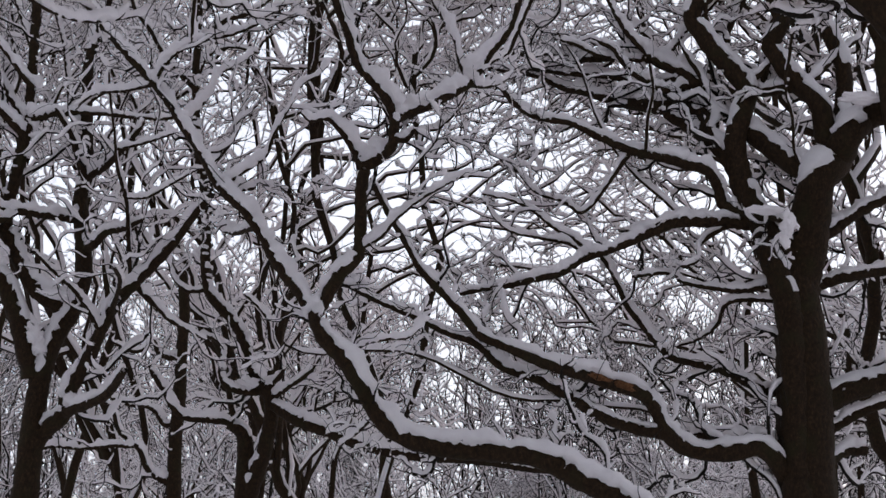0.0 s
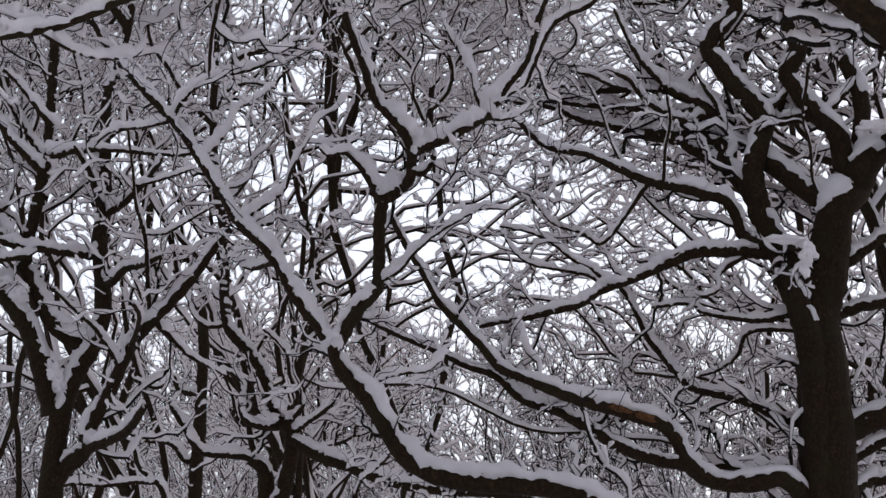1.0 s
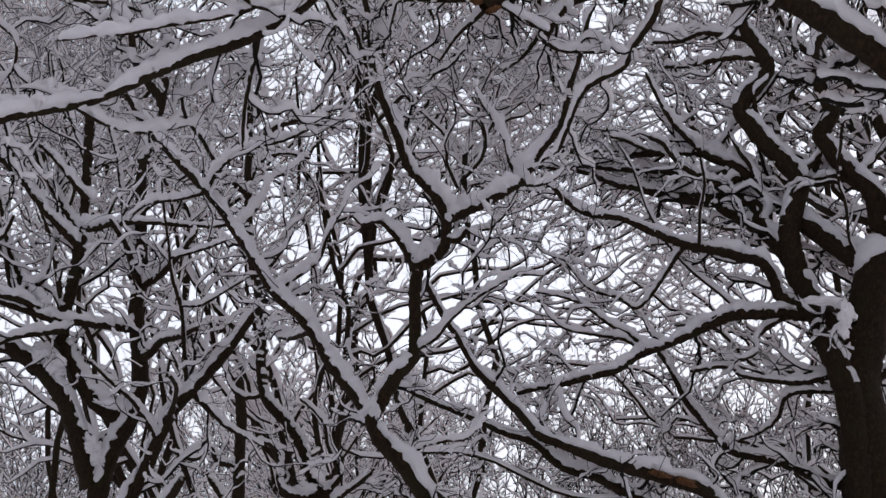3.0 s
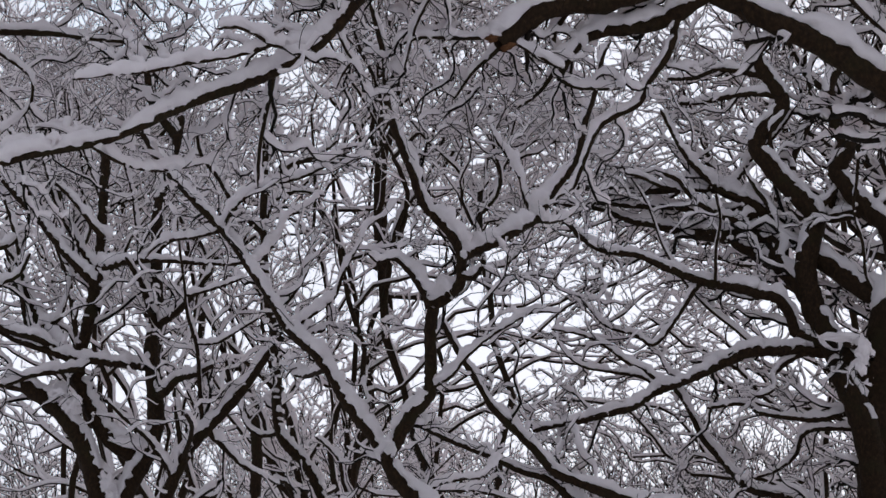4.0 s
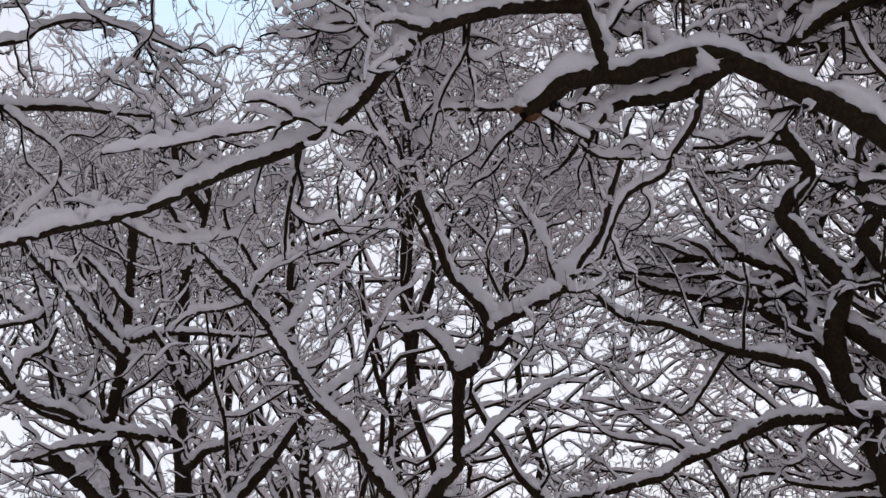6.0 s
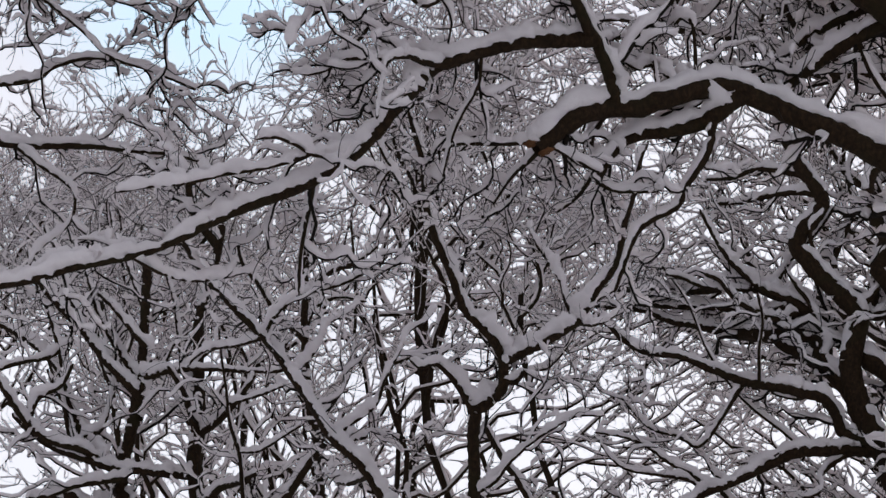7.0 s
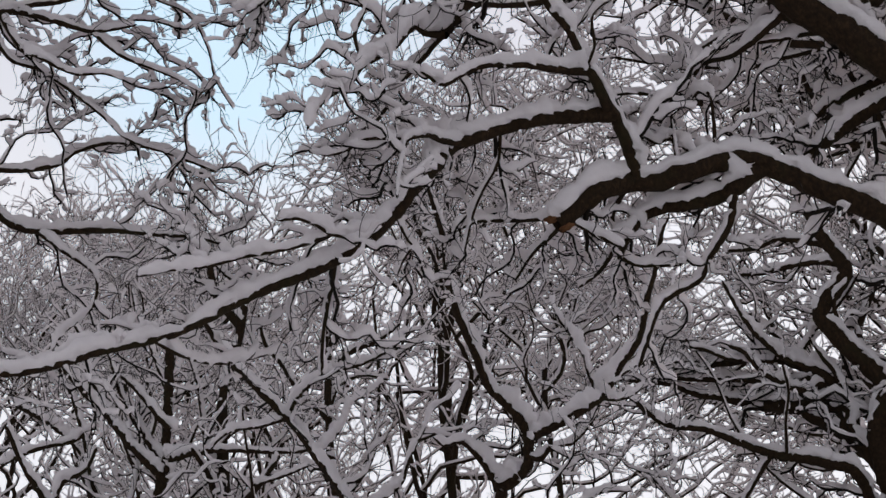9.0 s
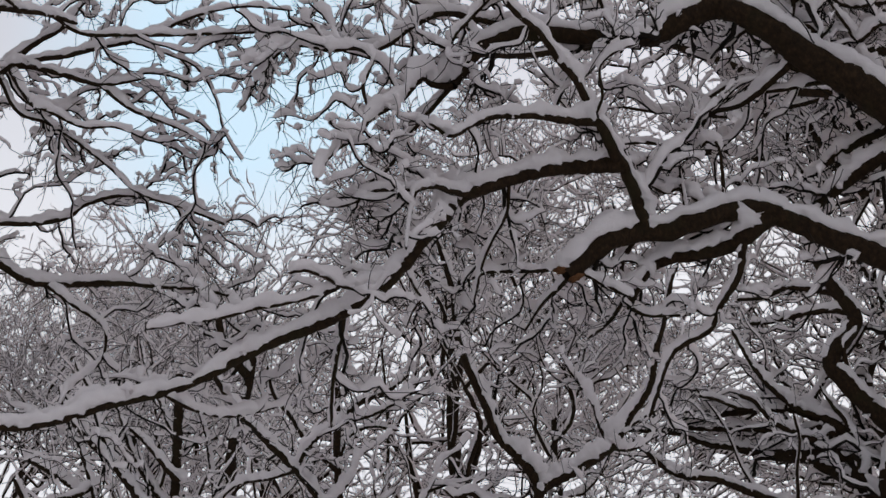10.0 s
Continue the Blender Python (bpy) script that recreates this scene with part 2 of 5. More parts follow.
def limb(thing, name, points, r0, r1, snow):
    """A main limb or trunk with its own load of snow; remembered for its side shoots."""
    if name == "trunk" and points[0][2] > -0.1:
        points = [(points[0][0], points[0][1], -0.15)] + points
    path, length = smooth_path(points, 0.022 if not isinstance(r0, list) and r0 < 0.07 else 0.035)
    k = len(path)
    u = np.linspace(0, 1, k)
    if isinstance(r0, list):        # radii given evenly along the limb
        r = np.interp(u, np.linspace(0, 1, len(r0)), r0)
        r0 = r0[0]
    else:
        r = r0 + (r1 - r0) * u ** 0.8
    knots = np.interp(u, np.linspace(0, 1, max(4, int(length * 5))), rng.normal(size=max(4, int(length * 5))))
    r = r * (1 + (0.02 if name == "trunk" else 0.07) * knots)
    path = path + (0.07 * np.clip(r, 0, 0.04) * 1.0)[:, None] * rng.normal(size=path.shape)
    r[-1] *= 0.4 if r1 < 0.02 else 0.9
    p, rr = path[None], r[None]
    sides = 14 if r0 > 0.06 else 9
    ob = part(name, mesh_of(name, *tubes(p, rr, sides, 0.02 if name == "trunk" else 0.035), BARK), thing)
    load = np.interp(u, np.linspace(0, 1, len(snow)), snow) if isinstance(snow, list) else snow
    spots = max(4, int(length / 0.09))              # heaped here, half fallen there
    load = load * np.clip(1 + 0.17 * np.interp(u, np.linspace(0, 1, spots), rng.normal(size=spots)), 0.3, 1.7)
    height = load * (np.minimum(0.9 * rr, 0.032) + (0.018 if thing is near_oak or thing is oak else 0.013))
    cover = 1.0
    if name == "limb" and thing in GROWN:         # the loaf begins outside the wood from which the limb springs
        near = [np.linalg.norm(g[0][0] - path[0], axis=1) for g in GROWN[thing]]
        parent = GROWN[thing][int(np.argmin([d.min() for d in near]))]
        gap = np.linalg.norm(path[:, None] - parent[0][0][None, ::3], axis=2)
        wide = parent[1][0][::3][np.argmin(gap, axis=1)]
        cover = np.clip((gap.min(axis=1) / wide - 0.5) / 0.7, 0, 1)[None]
        if path[min(5, k - 1), 2] > path[0, 2]:
            height = height * (1 + 0.8 * np.exp(-u * length / 0.1))      # snow gathers in the fork
    part("snow", mesh_of("snow", *snow_tubes(p, rr, height, 14, 0.24, 0.11, cover=cover), SNOW), ob, "thick soft load of snow")
    GROWN.setdefault(thing, []).append((p, rr, length, name))
    return ob


oak = tree("oak", "spreading oak with crooked limbs under thick snow")
stout_oak = tree("stout_oak", "stout dark oak with a straight trunk and snowy crooked limbs")
near_oak = tree("near_oak", "oak whose heavy snow-laden limbs reach overhead")
side_oak = tree("side_oak", "oak with drooping snowy branches against the sky")
forked_oak = tree("forked_oak", "oak with a forked dark trunk and snowy limbs")
slim_oak = tree("slim_oak", "slim leaning oak with stubby snow-capped limbs")
young_oak = tree("young_oak", "young thin oak with snow on its branches")

# oak
limb(oak, "trunk", [(1.36, 9.91, 0.01), (1.32, 9.86, 1.10), (1.15, 9.85, 1.75), (0.96, 9.85, 1.93), (0.75, 9.86, 2.04), (0.57, 9.86, 2.14), (0.37, 9.86, 2.18), (0.15, 9.86, 2.19), (-0.08, 9.85, 2.22), (-0.27, 9.83, 2.29), (-0.38, 9.82, 2.40), (-0.47, 9.81, 2.56), (-0.58, 9.80, 2.72), (-0.68, 9.78, 2.82), (-0.73, 9.77, 2.93)], 0.097, 0.041, 1.1)
limb(oak, "limb", [(-0.73, 9.77, 2.93), (-0.83, 9.85, 3.10), (-0.95, 9.90, 3.25), (-1.04, 9.95, 3.42), (-1.16, 9.95, 3.59), (-1.32, 10.01, 3.75), (-1.45, 10.09, 3.98), (-1.57, 10.15, 4.16), (-1.69, 10.20, 4.35), (-1.80, 10.23, 4.48), (-1.94, 10.21, 4.63), (-2.08, 10.28, 4.80), (-2.20, 10.32, 4.97), (-2.31, 10.34, 5.16)], 0.035, 0.019, 1)
limb(oak, "limb", [(-0.73, 9.77, 2.93), (-0.65, 9.76, 3.08), (-0.57, 9.72, 3.19), (-0.49, 9.78, 3.29), (-0.47, 9.75, 3.45), (-0.47, 9.71, 3.62), (-0.45, 9.67, 3.78)], 0.040, 0.034, 0.9)
limb(oak, "limb", [(-0.45, 9.67, 3.78), (-0.51, 9.64, 3.88), (-0.59, 9.61, 3.99), (-0.66, 9.56, 4.04), (-0.74, 9.50, 4.01), (-0.80, 9.46, 4.05)], 0.025, 0.008, 1.3)
limb(oak, "limb", [(-0.45, 9.67, 3.78), (-0.35, 9.65, 3.84), (-0.29, 9.61, 3.90), (-0.28, 9.60, 3.99), (-0.28, 9.62, 4.09)], 0.031, 0.031, 1.3)
limb(oak, "limb", [(-0.28, 9.62, 4.09), (-0.34, 9.55, 4.18), (-0.48, 9.53, 4.34), (-0.54, 9.44, 4.51), (-0.61, 9.40, 4.69), (-0.66, 9.34, 4.86), (-0.67, 9.28, 5.01), (-0.68, 9.29, 5.17), (-0.71, 9.19, 5.29), (-0.74, 9.16, 5.42)], 0.031, 0.013, 1.3)
limb(oak, "limb", [(-0.28, 9.61, 4.05), (-0.14, 9.68, 4.12), (0.02, 9.72, 4.21), (0.16, 9.79, 4.31)], 0.031, 0.025, 1.15)
limb(oak, "limb", [(0.16, 9.79, 4.31), (0.10, 9.81, 4.43), (0.07, 9.87, 4.59), (0.00, 9.95, 4.75), (-0.06, 9.92, 4.84), (-0.11, 9.97, 5.00)], 0.017, 0.006, 1.6)
limb(oak, "limb", [(0.16, 9.79, 4.31), (0.28, 9.79, 4.49), (0.40, 9.76, 4.64), (0.46, 9.71, 4.86), (0.53, 9.70, 5.06), (0.58, 9.67, 5.25), (0.63, 9.68, 5.36)], 0.022, 0.013, 1.3)
limb(oak, "limb", [(0.16, 9.79, 4.31), (0.28, 9.86, 4.45), (0.39, 9.94, 4.54), (0.42, 9.98, 4.62), (0.51, 10.03, 4.74), (0.56, 10.12, 4.91)], 0.011, 0.007, 1.3)
limb(oak, "limb", [(-0.28, 9.61, 3.94), (-0.22, 9.55, 3.91), (-0.18, 9.56, 3.95), (-0.15, 9.52, 3.97)], 0.020, 0.014, 1)
limb(oak, "limb", [(-1.57, 10.14, 4.16), (-1.50, 10.31, 4.29), (-1.44, 10.42, 4.41), (-1.41, 10.58, 4.58), (-1.28, 10.72, 4.71), (-1.22, 10.81, 4.79)], 0.015, 0.007, 1.5)
limb(oak, "limb", [(-1.75, 10.22, 4.42), (-1.96, 10.33, 4.41), (-2.14, 10.49, 4.44), (-2.26, 10.62, 4.42), (-2.31, 10.64, 4.37)], 0.012, 0.007, 1.4)
limb(oak, "limb", [(-1.75, 10.22, 4.42), (-1.68, 10.17, 4.53), (-1.59, 10.17, 4.62), (-1.50, 10.22, 4.69), (-1.31, 10.17, 4.71), (-1.21, 10.16, 4.74), (-1.07, 10.14, 4.81), (-0.97, 10.19, 4.93)], 0.013, 0.007, 1.4)
limb(oak, "limb", [(-1.30, 10.00, 3.74), (-1.20, 10.12, 3.75), (-1.12, 10.20, 3.78)], 0.018, 0.012, 1.6)
limb(oak, "limb", [(-1.30, 10.00, 3.74), (-1.14, 10.03, 3.86), (-1.05, 10.11, 3.96), (-1.00, 10.10, 4.10), (-0.92, 10.14, 4.26), (-0.86, 10.21, 4.41), (-0.76, 10.23, 4.48), (-0.69, 10.32, 4.59)], 0.013, 0.007, 1.5)
limb(oak, "limb", [(-1.09, 9.95, 3.49), (-1.24, 10.25, 3.51), (-1.35, 10.48, 3.58), (-1.42, 10.70, 3.72)], 0.016, 0.010, 1.4)
limb(oak, "limb", [(-0.48, 9.77, 3.33), (-0.36, 9.72, 3.38), (-0.27, 9.65, 3.47), (-0.14, 9.59, 3.57), (-0.01, 9.50, 3.63), (0.11, 9.46, 3.68), (0.27, 9.38, 3.66)], 0.011, 0.006, 1.3)
limb(oak, "limb", [(-0.65, 9.79, 2.79), (-0.53, 9.93, 2.77), (-0.43, 9.99, 2.82), (-0.31, 10.06, 2.85), (-0.21, 10.15, 2.87), (-0.13, 10.23, 2.95), (-0.10, 10.28, 3.01)], 0.014, 0.007, 1.4)
limb(oak, "limb", [(-0.38, 9.82, 2.40), (-0.47, 10.07, 2.33), (-0.61, 10.25, 2.24)], 0.011, 0.007, 1.3)
limb(oak, "limb", [(0.15, 9.79, 4.30), (0.25, 9.95, 4.33), (0.36, 10.08, 4.40), (0.42, 10.23, 4.50)], 0.013, 0.007, 1.3)
# stout oak
limb(stout_oak, "trunk", [(2.45, 11.75, 0.12), (2.45, 11.75, 1.19), (2.43, 11.75, 1.99), (2.43, 11.75, 2.67), (2.42, 11.75, 3.21), (2.37, 11.76, 3.62), (2.20, 11.80, 3.85), (2.11, 11.81, 4.04), (2.05, 11.82, 4.24), (2.03, 11.83, 4.45), (2.07, 11.82, 4.62), (2.12, 11.81, 4.80), (2.04, 11.83, 4.96), (1.92, 11.85, 5.10), (1.83, 11.86, 5.23), (1.76, 11.87, 5.38), (1.86, 11.86, 5.52), (1.96, 11.84, 5.64), (1.94, 11.84, 5.75), (1.87, 11.85, 5.87), (1.81, 11.86, 6.02), (1.76, 11.87, 6.16), (1.70, 11.88, 6.39)], [0.290, 0.255, 0.228, 0.209, 0.197, 0.194, 0.182, 0.108, 0.085, 0.077, 0.070, 0.062, 0.050, 0.039], 0.039, 0.6)
limb(stout_oak, "limb", [(2.42, 11.75, 3.23), (2.45, 11.78, 3.52), (2.50, 11.72, 3.83), (2.56, 11.63, 4.15), (2.68, 11.68, 4.29), (2.77, 11.57, 4.44), (2.90, 11.61, 4.57), (3.09, 11.52, 4.63), (3.28, 11.39, 4.69)], [0.139, 0.147, 0.135, 0.108, 0.093, 0.085], 0.086, 0.7)
limb(stout_oak, "limb", [(2.57, 11.63, 4.16), (2.39, 11.74, 4.28), (2.22, 11.84, 4.46), (2.05, 11.96, 4.63), (1.95, 12.04, 4.79), (1.83, 12.04, 4.90), (1.70, 12.09, 5.03), (1.58, 12.24, 5.15)], 0.086, 0.036, 1.1)
limb(stout_oak, "limb", [(2.62, 11.65, 4.22), (2.63, 11.69, 4.45), (2.58, 11.64, 4.68), (2.48, 11.73, 4.82), (2.37, 11.76, 4.98), (2.29, 11.79, 5.14), (2.37, 11.74, 5.27), (2.33, 11.79, 5.45), (2.26, 11.74, 5.68), (2.38, 11.77, 5.99), (2.32, 11.76, 6.23)], 0.089, 0.035, 0.7)
limb(stout_oak, "limb", [(2.72, 11.63, 4.36), (2.77, 11.71, 4.66), (2.79, 11.75, 4.95), (2.75, 11.81, 5.13), (2.66, 11.83, 5.32), (2.56, 11.90, 5.49), (2.50, 12.03, 5.78), (2.58, 12.06, 6.05), (2.51, 12.18, 6.36)], 0.077, 0.028, 0.8)
limb(stout_oak, "limb", [(2.08, 11.82, 4.15), (1.97, 11.87, 4.35), (1.83, 11.97, 4.52), (1.69, 12.08, 4.65), (1.59, 12.10, 4.72)], 0.070, 0.035, 1.4)
limb(stout_oak, "limb", [(2.17, 11.80, 3.91), (1.95, 11.83, 3.99), (1.89, 11.79, 4.14), (1.80, 11.70, 4.22), (1.68, 11.72, 4.26), (1.53, 11.69, 4.30), (1.30, 11.68, 4.35), (1.06, 11.59, 4.43), (0.87, 11.54, 4.51), (0.63, 11.51, 4.55), (0.48, 11.51, 4.65), (0.39, 11.39, 4.72), (0.29, 11.36, 4.80)], 0.046, 0.018, 1)
limb(stout_oak, "limb", [(2.21, 11.80, 3.84), (2.01, 11.84, 3.88), (1.84, 11.80, 3.88), (1.61, 11.78, 3.87), (1.42, 11.81, 3.80), (1.22, 11.78, 3.71), (1.06, 11.70, 3.64), (0.95, 11.76, 3.61), (0.79, 11.67, 3.50), (0.63, 11.66, 3.46), (0.44, 11.69, 3.42), (0.25, 11.62, 3.38), (0.11, 11.63, 3.35)], 0.046, 0.017, 1.2)
limb(stout_oak, "limb", [(2.43, 11.75, 2.65), (2.24, 11.85, 2.71), (2.12, 11.82, 2.74), (1.98, 11.88, 2.83), (1.81, 11.97, 2.90), (1.58, 12.03, 2.97), (1.48, 12.09, 3.09), (1.39, 12.17, 3.22), (1.29, 12.19, 3.36), (1.23, 12.15, 3.50), (1.18, 12.21, 3.63), (1.12, 12.25, 3.72)], 0.039, 0.018, 1)
limb(stout_oak, "limb", [(2.44, 11.75, 1.84), (2.31, 11.71, 2.03), (2.23, 11.63, 2.20), (2.08, 11.56, 2.31), (1.87, 11.53, 2.28), (1.62, 11.54, 2.30), (1.47, 11.45, 2.40), (1.41, 11.45, 2.52), (1.33, 11.43, 2.64), (1.16, 11.35, 2.70), (0.93, 11.29, 2.76), (0.64, 11.20, 2.84), (0.42, 11.09, 2.92), (0.24, 11.08, 3.00), (0.11, 10.97, 3.13), (-0.01, 10.95, 3.26), (-0.14, 10.83, 3.38), (-0.23, 10.81, 3.54), (-0.30, 10.75, 3.65), (-0.37, 10.68, 3.76), (-0.45, 10.58, 3.92)], 0.077, 0.014, 1)
limb(stout_oak, "limb", [(1.47, 11.45, 2.40), (1.24, 11.47, 2.44), (1.02, 11.42, 2.52), (0.80, 11.43, 2.65), (0.61, 11.36, 2.75), (0.39, 11.33, 2.82), (0.21, 11.30, 2.98), (0.02, 11.34, 3.05), (-0.16, 11.25, 3.13), (-0.38, 11.28, 3.23), (-0.53, 11.20, 3.29), (-0.65, 11.19, 3.36)], 0.052, 0.011, [0.15, 0.35, 0.4, 0.9, 1.1, 1, 1, 1, 1])
limb(stout_oak, "limb", [(2.43, 11.75, 2.32), (2.25, 11.77, 2.36), (1.94, 11.71, 2.38), (1.64, 11.72, 2.42), (1.44, 11.75, 2.46)], 0.027, 0.023, 2)
limb(stout_oak, "limb", [(2.43, 11.75, 2.57), (2.61, 11.79, 2.66), (2.76, 11.78, 2.72), (2.99, 11.81, 2.79), (3.27, 11.81, 2.87)], 0.089, 0.071, 0.7)
limb(stout_oak, "limb", [(2.43, 11.75, 2.32), (2.55, 11.82, 2.40), (2.73, 11.85, 2.52), (3.01, 11.88, 2.64), (3.21, 11.90, 2.69)], 0.043, 0.028, 0.9)
limb(stout_oak, "limb", [(2.43, 11.75, 2.08), (2.58, 11.80, 2.22), (2.74, 11.91, 2.31), (2.88, 11.96, 2.32)], 0.058, 0.036, 0.9)
limb(stout_oak, "limb", [(2.41, 11.76, 3.31), (2.55, 11.83, 3.43), (2.77, 11.85, 3.50), (3.05, 11.89, 3.55), (3.23, 11.83, 3.57)], 0.050, 0.032, 0.9)
limb(stout_oak, "limb", [(2.49, 11.73, 3.76), (2.65, 11.77, 3.80), (2.82, 11.81, 3.92), (3.06, 11.84, 4.05), (3.28, 11.89, 4.14)], 0.050, 0.036, 1)
limb(stout_oak, "limb", [(2.17, 11.80, 3.91), (2.21, 11.58, 3.87), (2.26, 11.26, 3.77), (2.28, 11.08, 3.67)], 0.031, 0.020, 1.2)
limb(stout_oak, "limb", [(1.68, 12.11, 5.04), (1.41, 12.21, 5.18), (1.09, 12.25, 5.17), (0.81, 12.30, 5.21), (0.50, 12.37, 5.25)], 0.037, 0.018, 1.6)
limb(stout_oak, "limb", [(1.74, 12.07, 4.99), (1.49, 12.23, 4.96), (1.22, 12.32, 5.06), (0.89, 12.38, 5.10), (0.61, 12.48, 5.17)], 0.033, 0.016, 1.6)
limb(stout_oak, "limb", [(1.87, 11.94, 4.48), (1.86, 12.01, 4.71), (1.68, 12.15, 4.78), (1.49, 12.24, 4.82), (1.26, 12.41, 4.89)], 0.082, 0.040, 1.5)
limb(stout_oak, "limb", [(1.70, 12.09, 5.03), (1.54, 12.11, 5.11), (1.40, 12.10, 5.23), (1.28, 12.06, 5.37), (1.20, 12.11, 5.56), (1.12, 12.06, 5.73)], 0.026, 0.014, 1.4)
limb(stout_oak, "limb", [(1.62, 12.19, 5.11), (1.65, 12.11, 5.20), (1.75, 12.15, 5.34), (1.85, 12.10, 5.43), (1.96, 12.03, 5.53), (2.07, 11.93, 5.67)], 0.018, 0.010, 1.2)
limb(stout_oak, "limb", [(1.39, 11.69, 4.33), (1.38, 11.45, 4.51), (1.40, 11.28, 4.66), (1.36, 11.09, 4.80)], 0.013, 0.009, 1)
limb(stout_oak, "limb", [(2.06, 11.82, 4.91), (2.01, 11.93, 5.12), (2.03, 11.97, 5.30), (2.11, 11.95, 5.46), (2.21, 12.02, 5.70), (2.21, 12.10, 5.98), (2.34, 12.22, 6.24)], 0.035, 0.016, 1)
limb(stout_oak, "limb", [(2.48, 11.73, 4.83), (2.23, 11.85, 4.82), (2.26, 11.87, 4.98), (2.31, 11.88, 5.15)], 0.046, 0.031, 1)
limb(stout_oak, "limb", [(2.39, 11.76, 3.48), (2.06, 11.80, 3.40), (1.84, 11.86, 3.43), (1.67, 11.85, 3.46), (1.54, 11.86, 3.53), (1.30, 11.88, 3.51)], 0.023, 0.012, 1.2)
limb(stout_oak, "limb", [(2.41, 11.76, 3.31), (2.07, 11.83, 3.34), (1.94, 11.89, 3.31), (1.90, 12.02, 3.19), (1.76, 12.02, 3.09), (1.64, 12.13, 3.06)], 0.023, 0.010, 1.2)
limb(stout_oak, "limb", [(0.98, 11.74, 3.62), (0.87, 11.79, 3.72), (0.68, 11.83, 3.77), (0.49, 11.89, 3.82), (0.38, 11.91, 3.90), (0.30, 11.92, 4.02)], 0.015, 0.008, 1.2)
limb(stout_oak, "limb", [(1.01, 11.73, 3.63), (0.89, 11.78, 3.76), (0.76, 11.81, 3.84), (0.61, 11.83, 3.97), (0.45, 11.86, 4.05), (0.26, 11.86, 4.09)], 0.017, 0.008, 1.2)
limb(stout_oak, "limb", [(1.29, 11.68, 4.35), (0.99, 11.79, 3.96), (0.84, 11.85, 4.03), (0.66, 11.98, 4.12), (0.56, 12.14, 4.27), (0.47, 12.17, 4.40)], 0.017, 0.008, 1.2)
limb(stout_oak, "limb", [(2.02, 11.83, 3.87), (1.91, 11.82, 3.83), (1.76, 11.80, 3.72), (1.73, 11.71, 3.59), (1.61, 11.68, 3.55)], 0.021, 0.010, 1.2)
limb(stout_oak, "limb", [(2.57, 11.63, 4.16), (2.45, 11.68, 4.13), (2.41, 11.83, 4.21), (2.35, 11.82, 4.28)], 0.017, 0.010, 1.3)
limb(stout_oak, "limb", [(2.51, 11.71, 4.78), (2.58, 11.70, 4.87), (2.73, 11.75, 5.03), (2.96, 11.87, 5.23)], 0.021, 0.012, 1.1)
limb(stout_oak, "limb", [(1.29, 12.38, 4.88), (1.05, 12.41, 4.96), (0.90, 12.48, 5.01), (0.69, 12.49, 5.11), (0.49, 12.55, 5.16), (0.32, 12.56, 5.21)], 0.032, 0.014, 1.4)
limb(stout_oak, "limb", [(1.79, 12.06, 4.94), (1.62, 12.08, 4.88), (1.47, 12.06, 4.94), (1.33, 12.03, 5.02), (1.22, 12.05, 5.18), (1.11, 12.07, 5.25)], 0.029, 0.016, 1.3)
limb(stout_oak, "limb", [(1.58, 12.24, 5.15), (1.33, 12.15, 5.14), (1.12, 12.09, 5.15), (0.96, 12.04, 5.21), (0.83, 11.93, 5.22)], 0.020, 0.012, 1.3)
limb(stout_oak, "limb", [(2.10, 11.81, 4.83), (2.27, 11.81, 5.00), (2.30, 11.96, 5.25), (2.36, 11.94, 5.41)], 0.023, 0.012, 1.2)
limb(stout_oak, "limb", [(2.05, 11.96, 4.63), (1.89, 11.93, 4.76), (1.82, 11.98, 4.97), (1.74, 11.96, 5.09), (1.68, 12.01, 5.25)], 0.023, 0.012, 1.2)
limb(stout_oak, "limb", [(1.91, 11.85, 5.11), (1.85, 11.82, 5.42), (1.94, 11.80, 5.56), (1.97, 11.86, 5.64)], 0.021, 0.012, 1.2)
limb(stout_oak, "limb", [(1.87, 11.85, 5.86), (1.73, 11.91, 5.93), (1.54, 11.99, 5.99), (1.38, 12.06, 5.96), (1.19, 12.15, 5.99)], 0.027, 0.014, 1.2)
limb(stout_oak, "limb", [(1.95, 11.84, 5.71), (1.79, 11.88, 5.76), (1.60, 12.00, 5.78), (1.41, 12.12, 5.79), (1.26, 12.16, 5.80)], 0.025, 0.014, 1.2)
limb(stout_oak, "limb", [(2.30, 11.60, 0.66), (2.33, 11.61, 1.55), (2.34, 11.62, 2.07), (2.34, 11.63, 2.44), (2.34, 11.63, 2.82), (2.33, 11.64, 3.20), (2.26, 11.65, 3.49), (2.17, 11.66, 3.71)], 0.11, 0.085, 0.4)
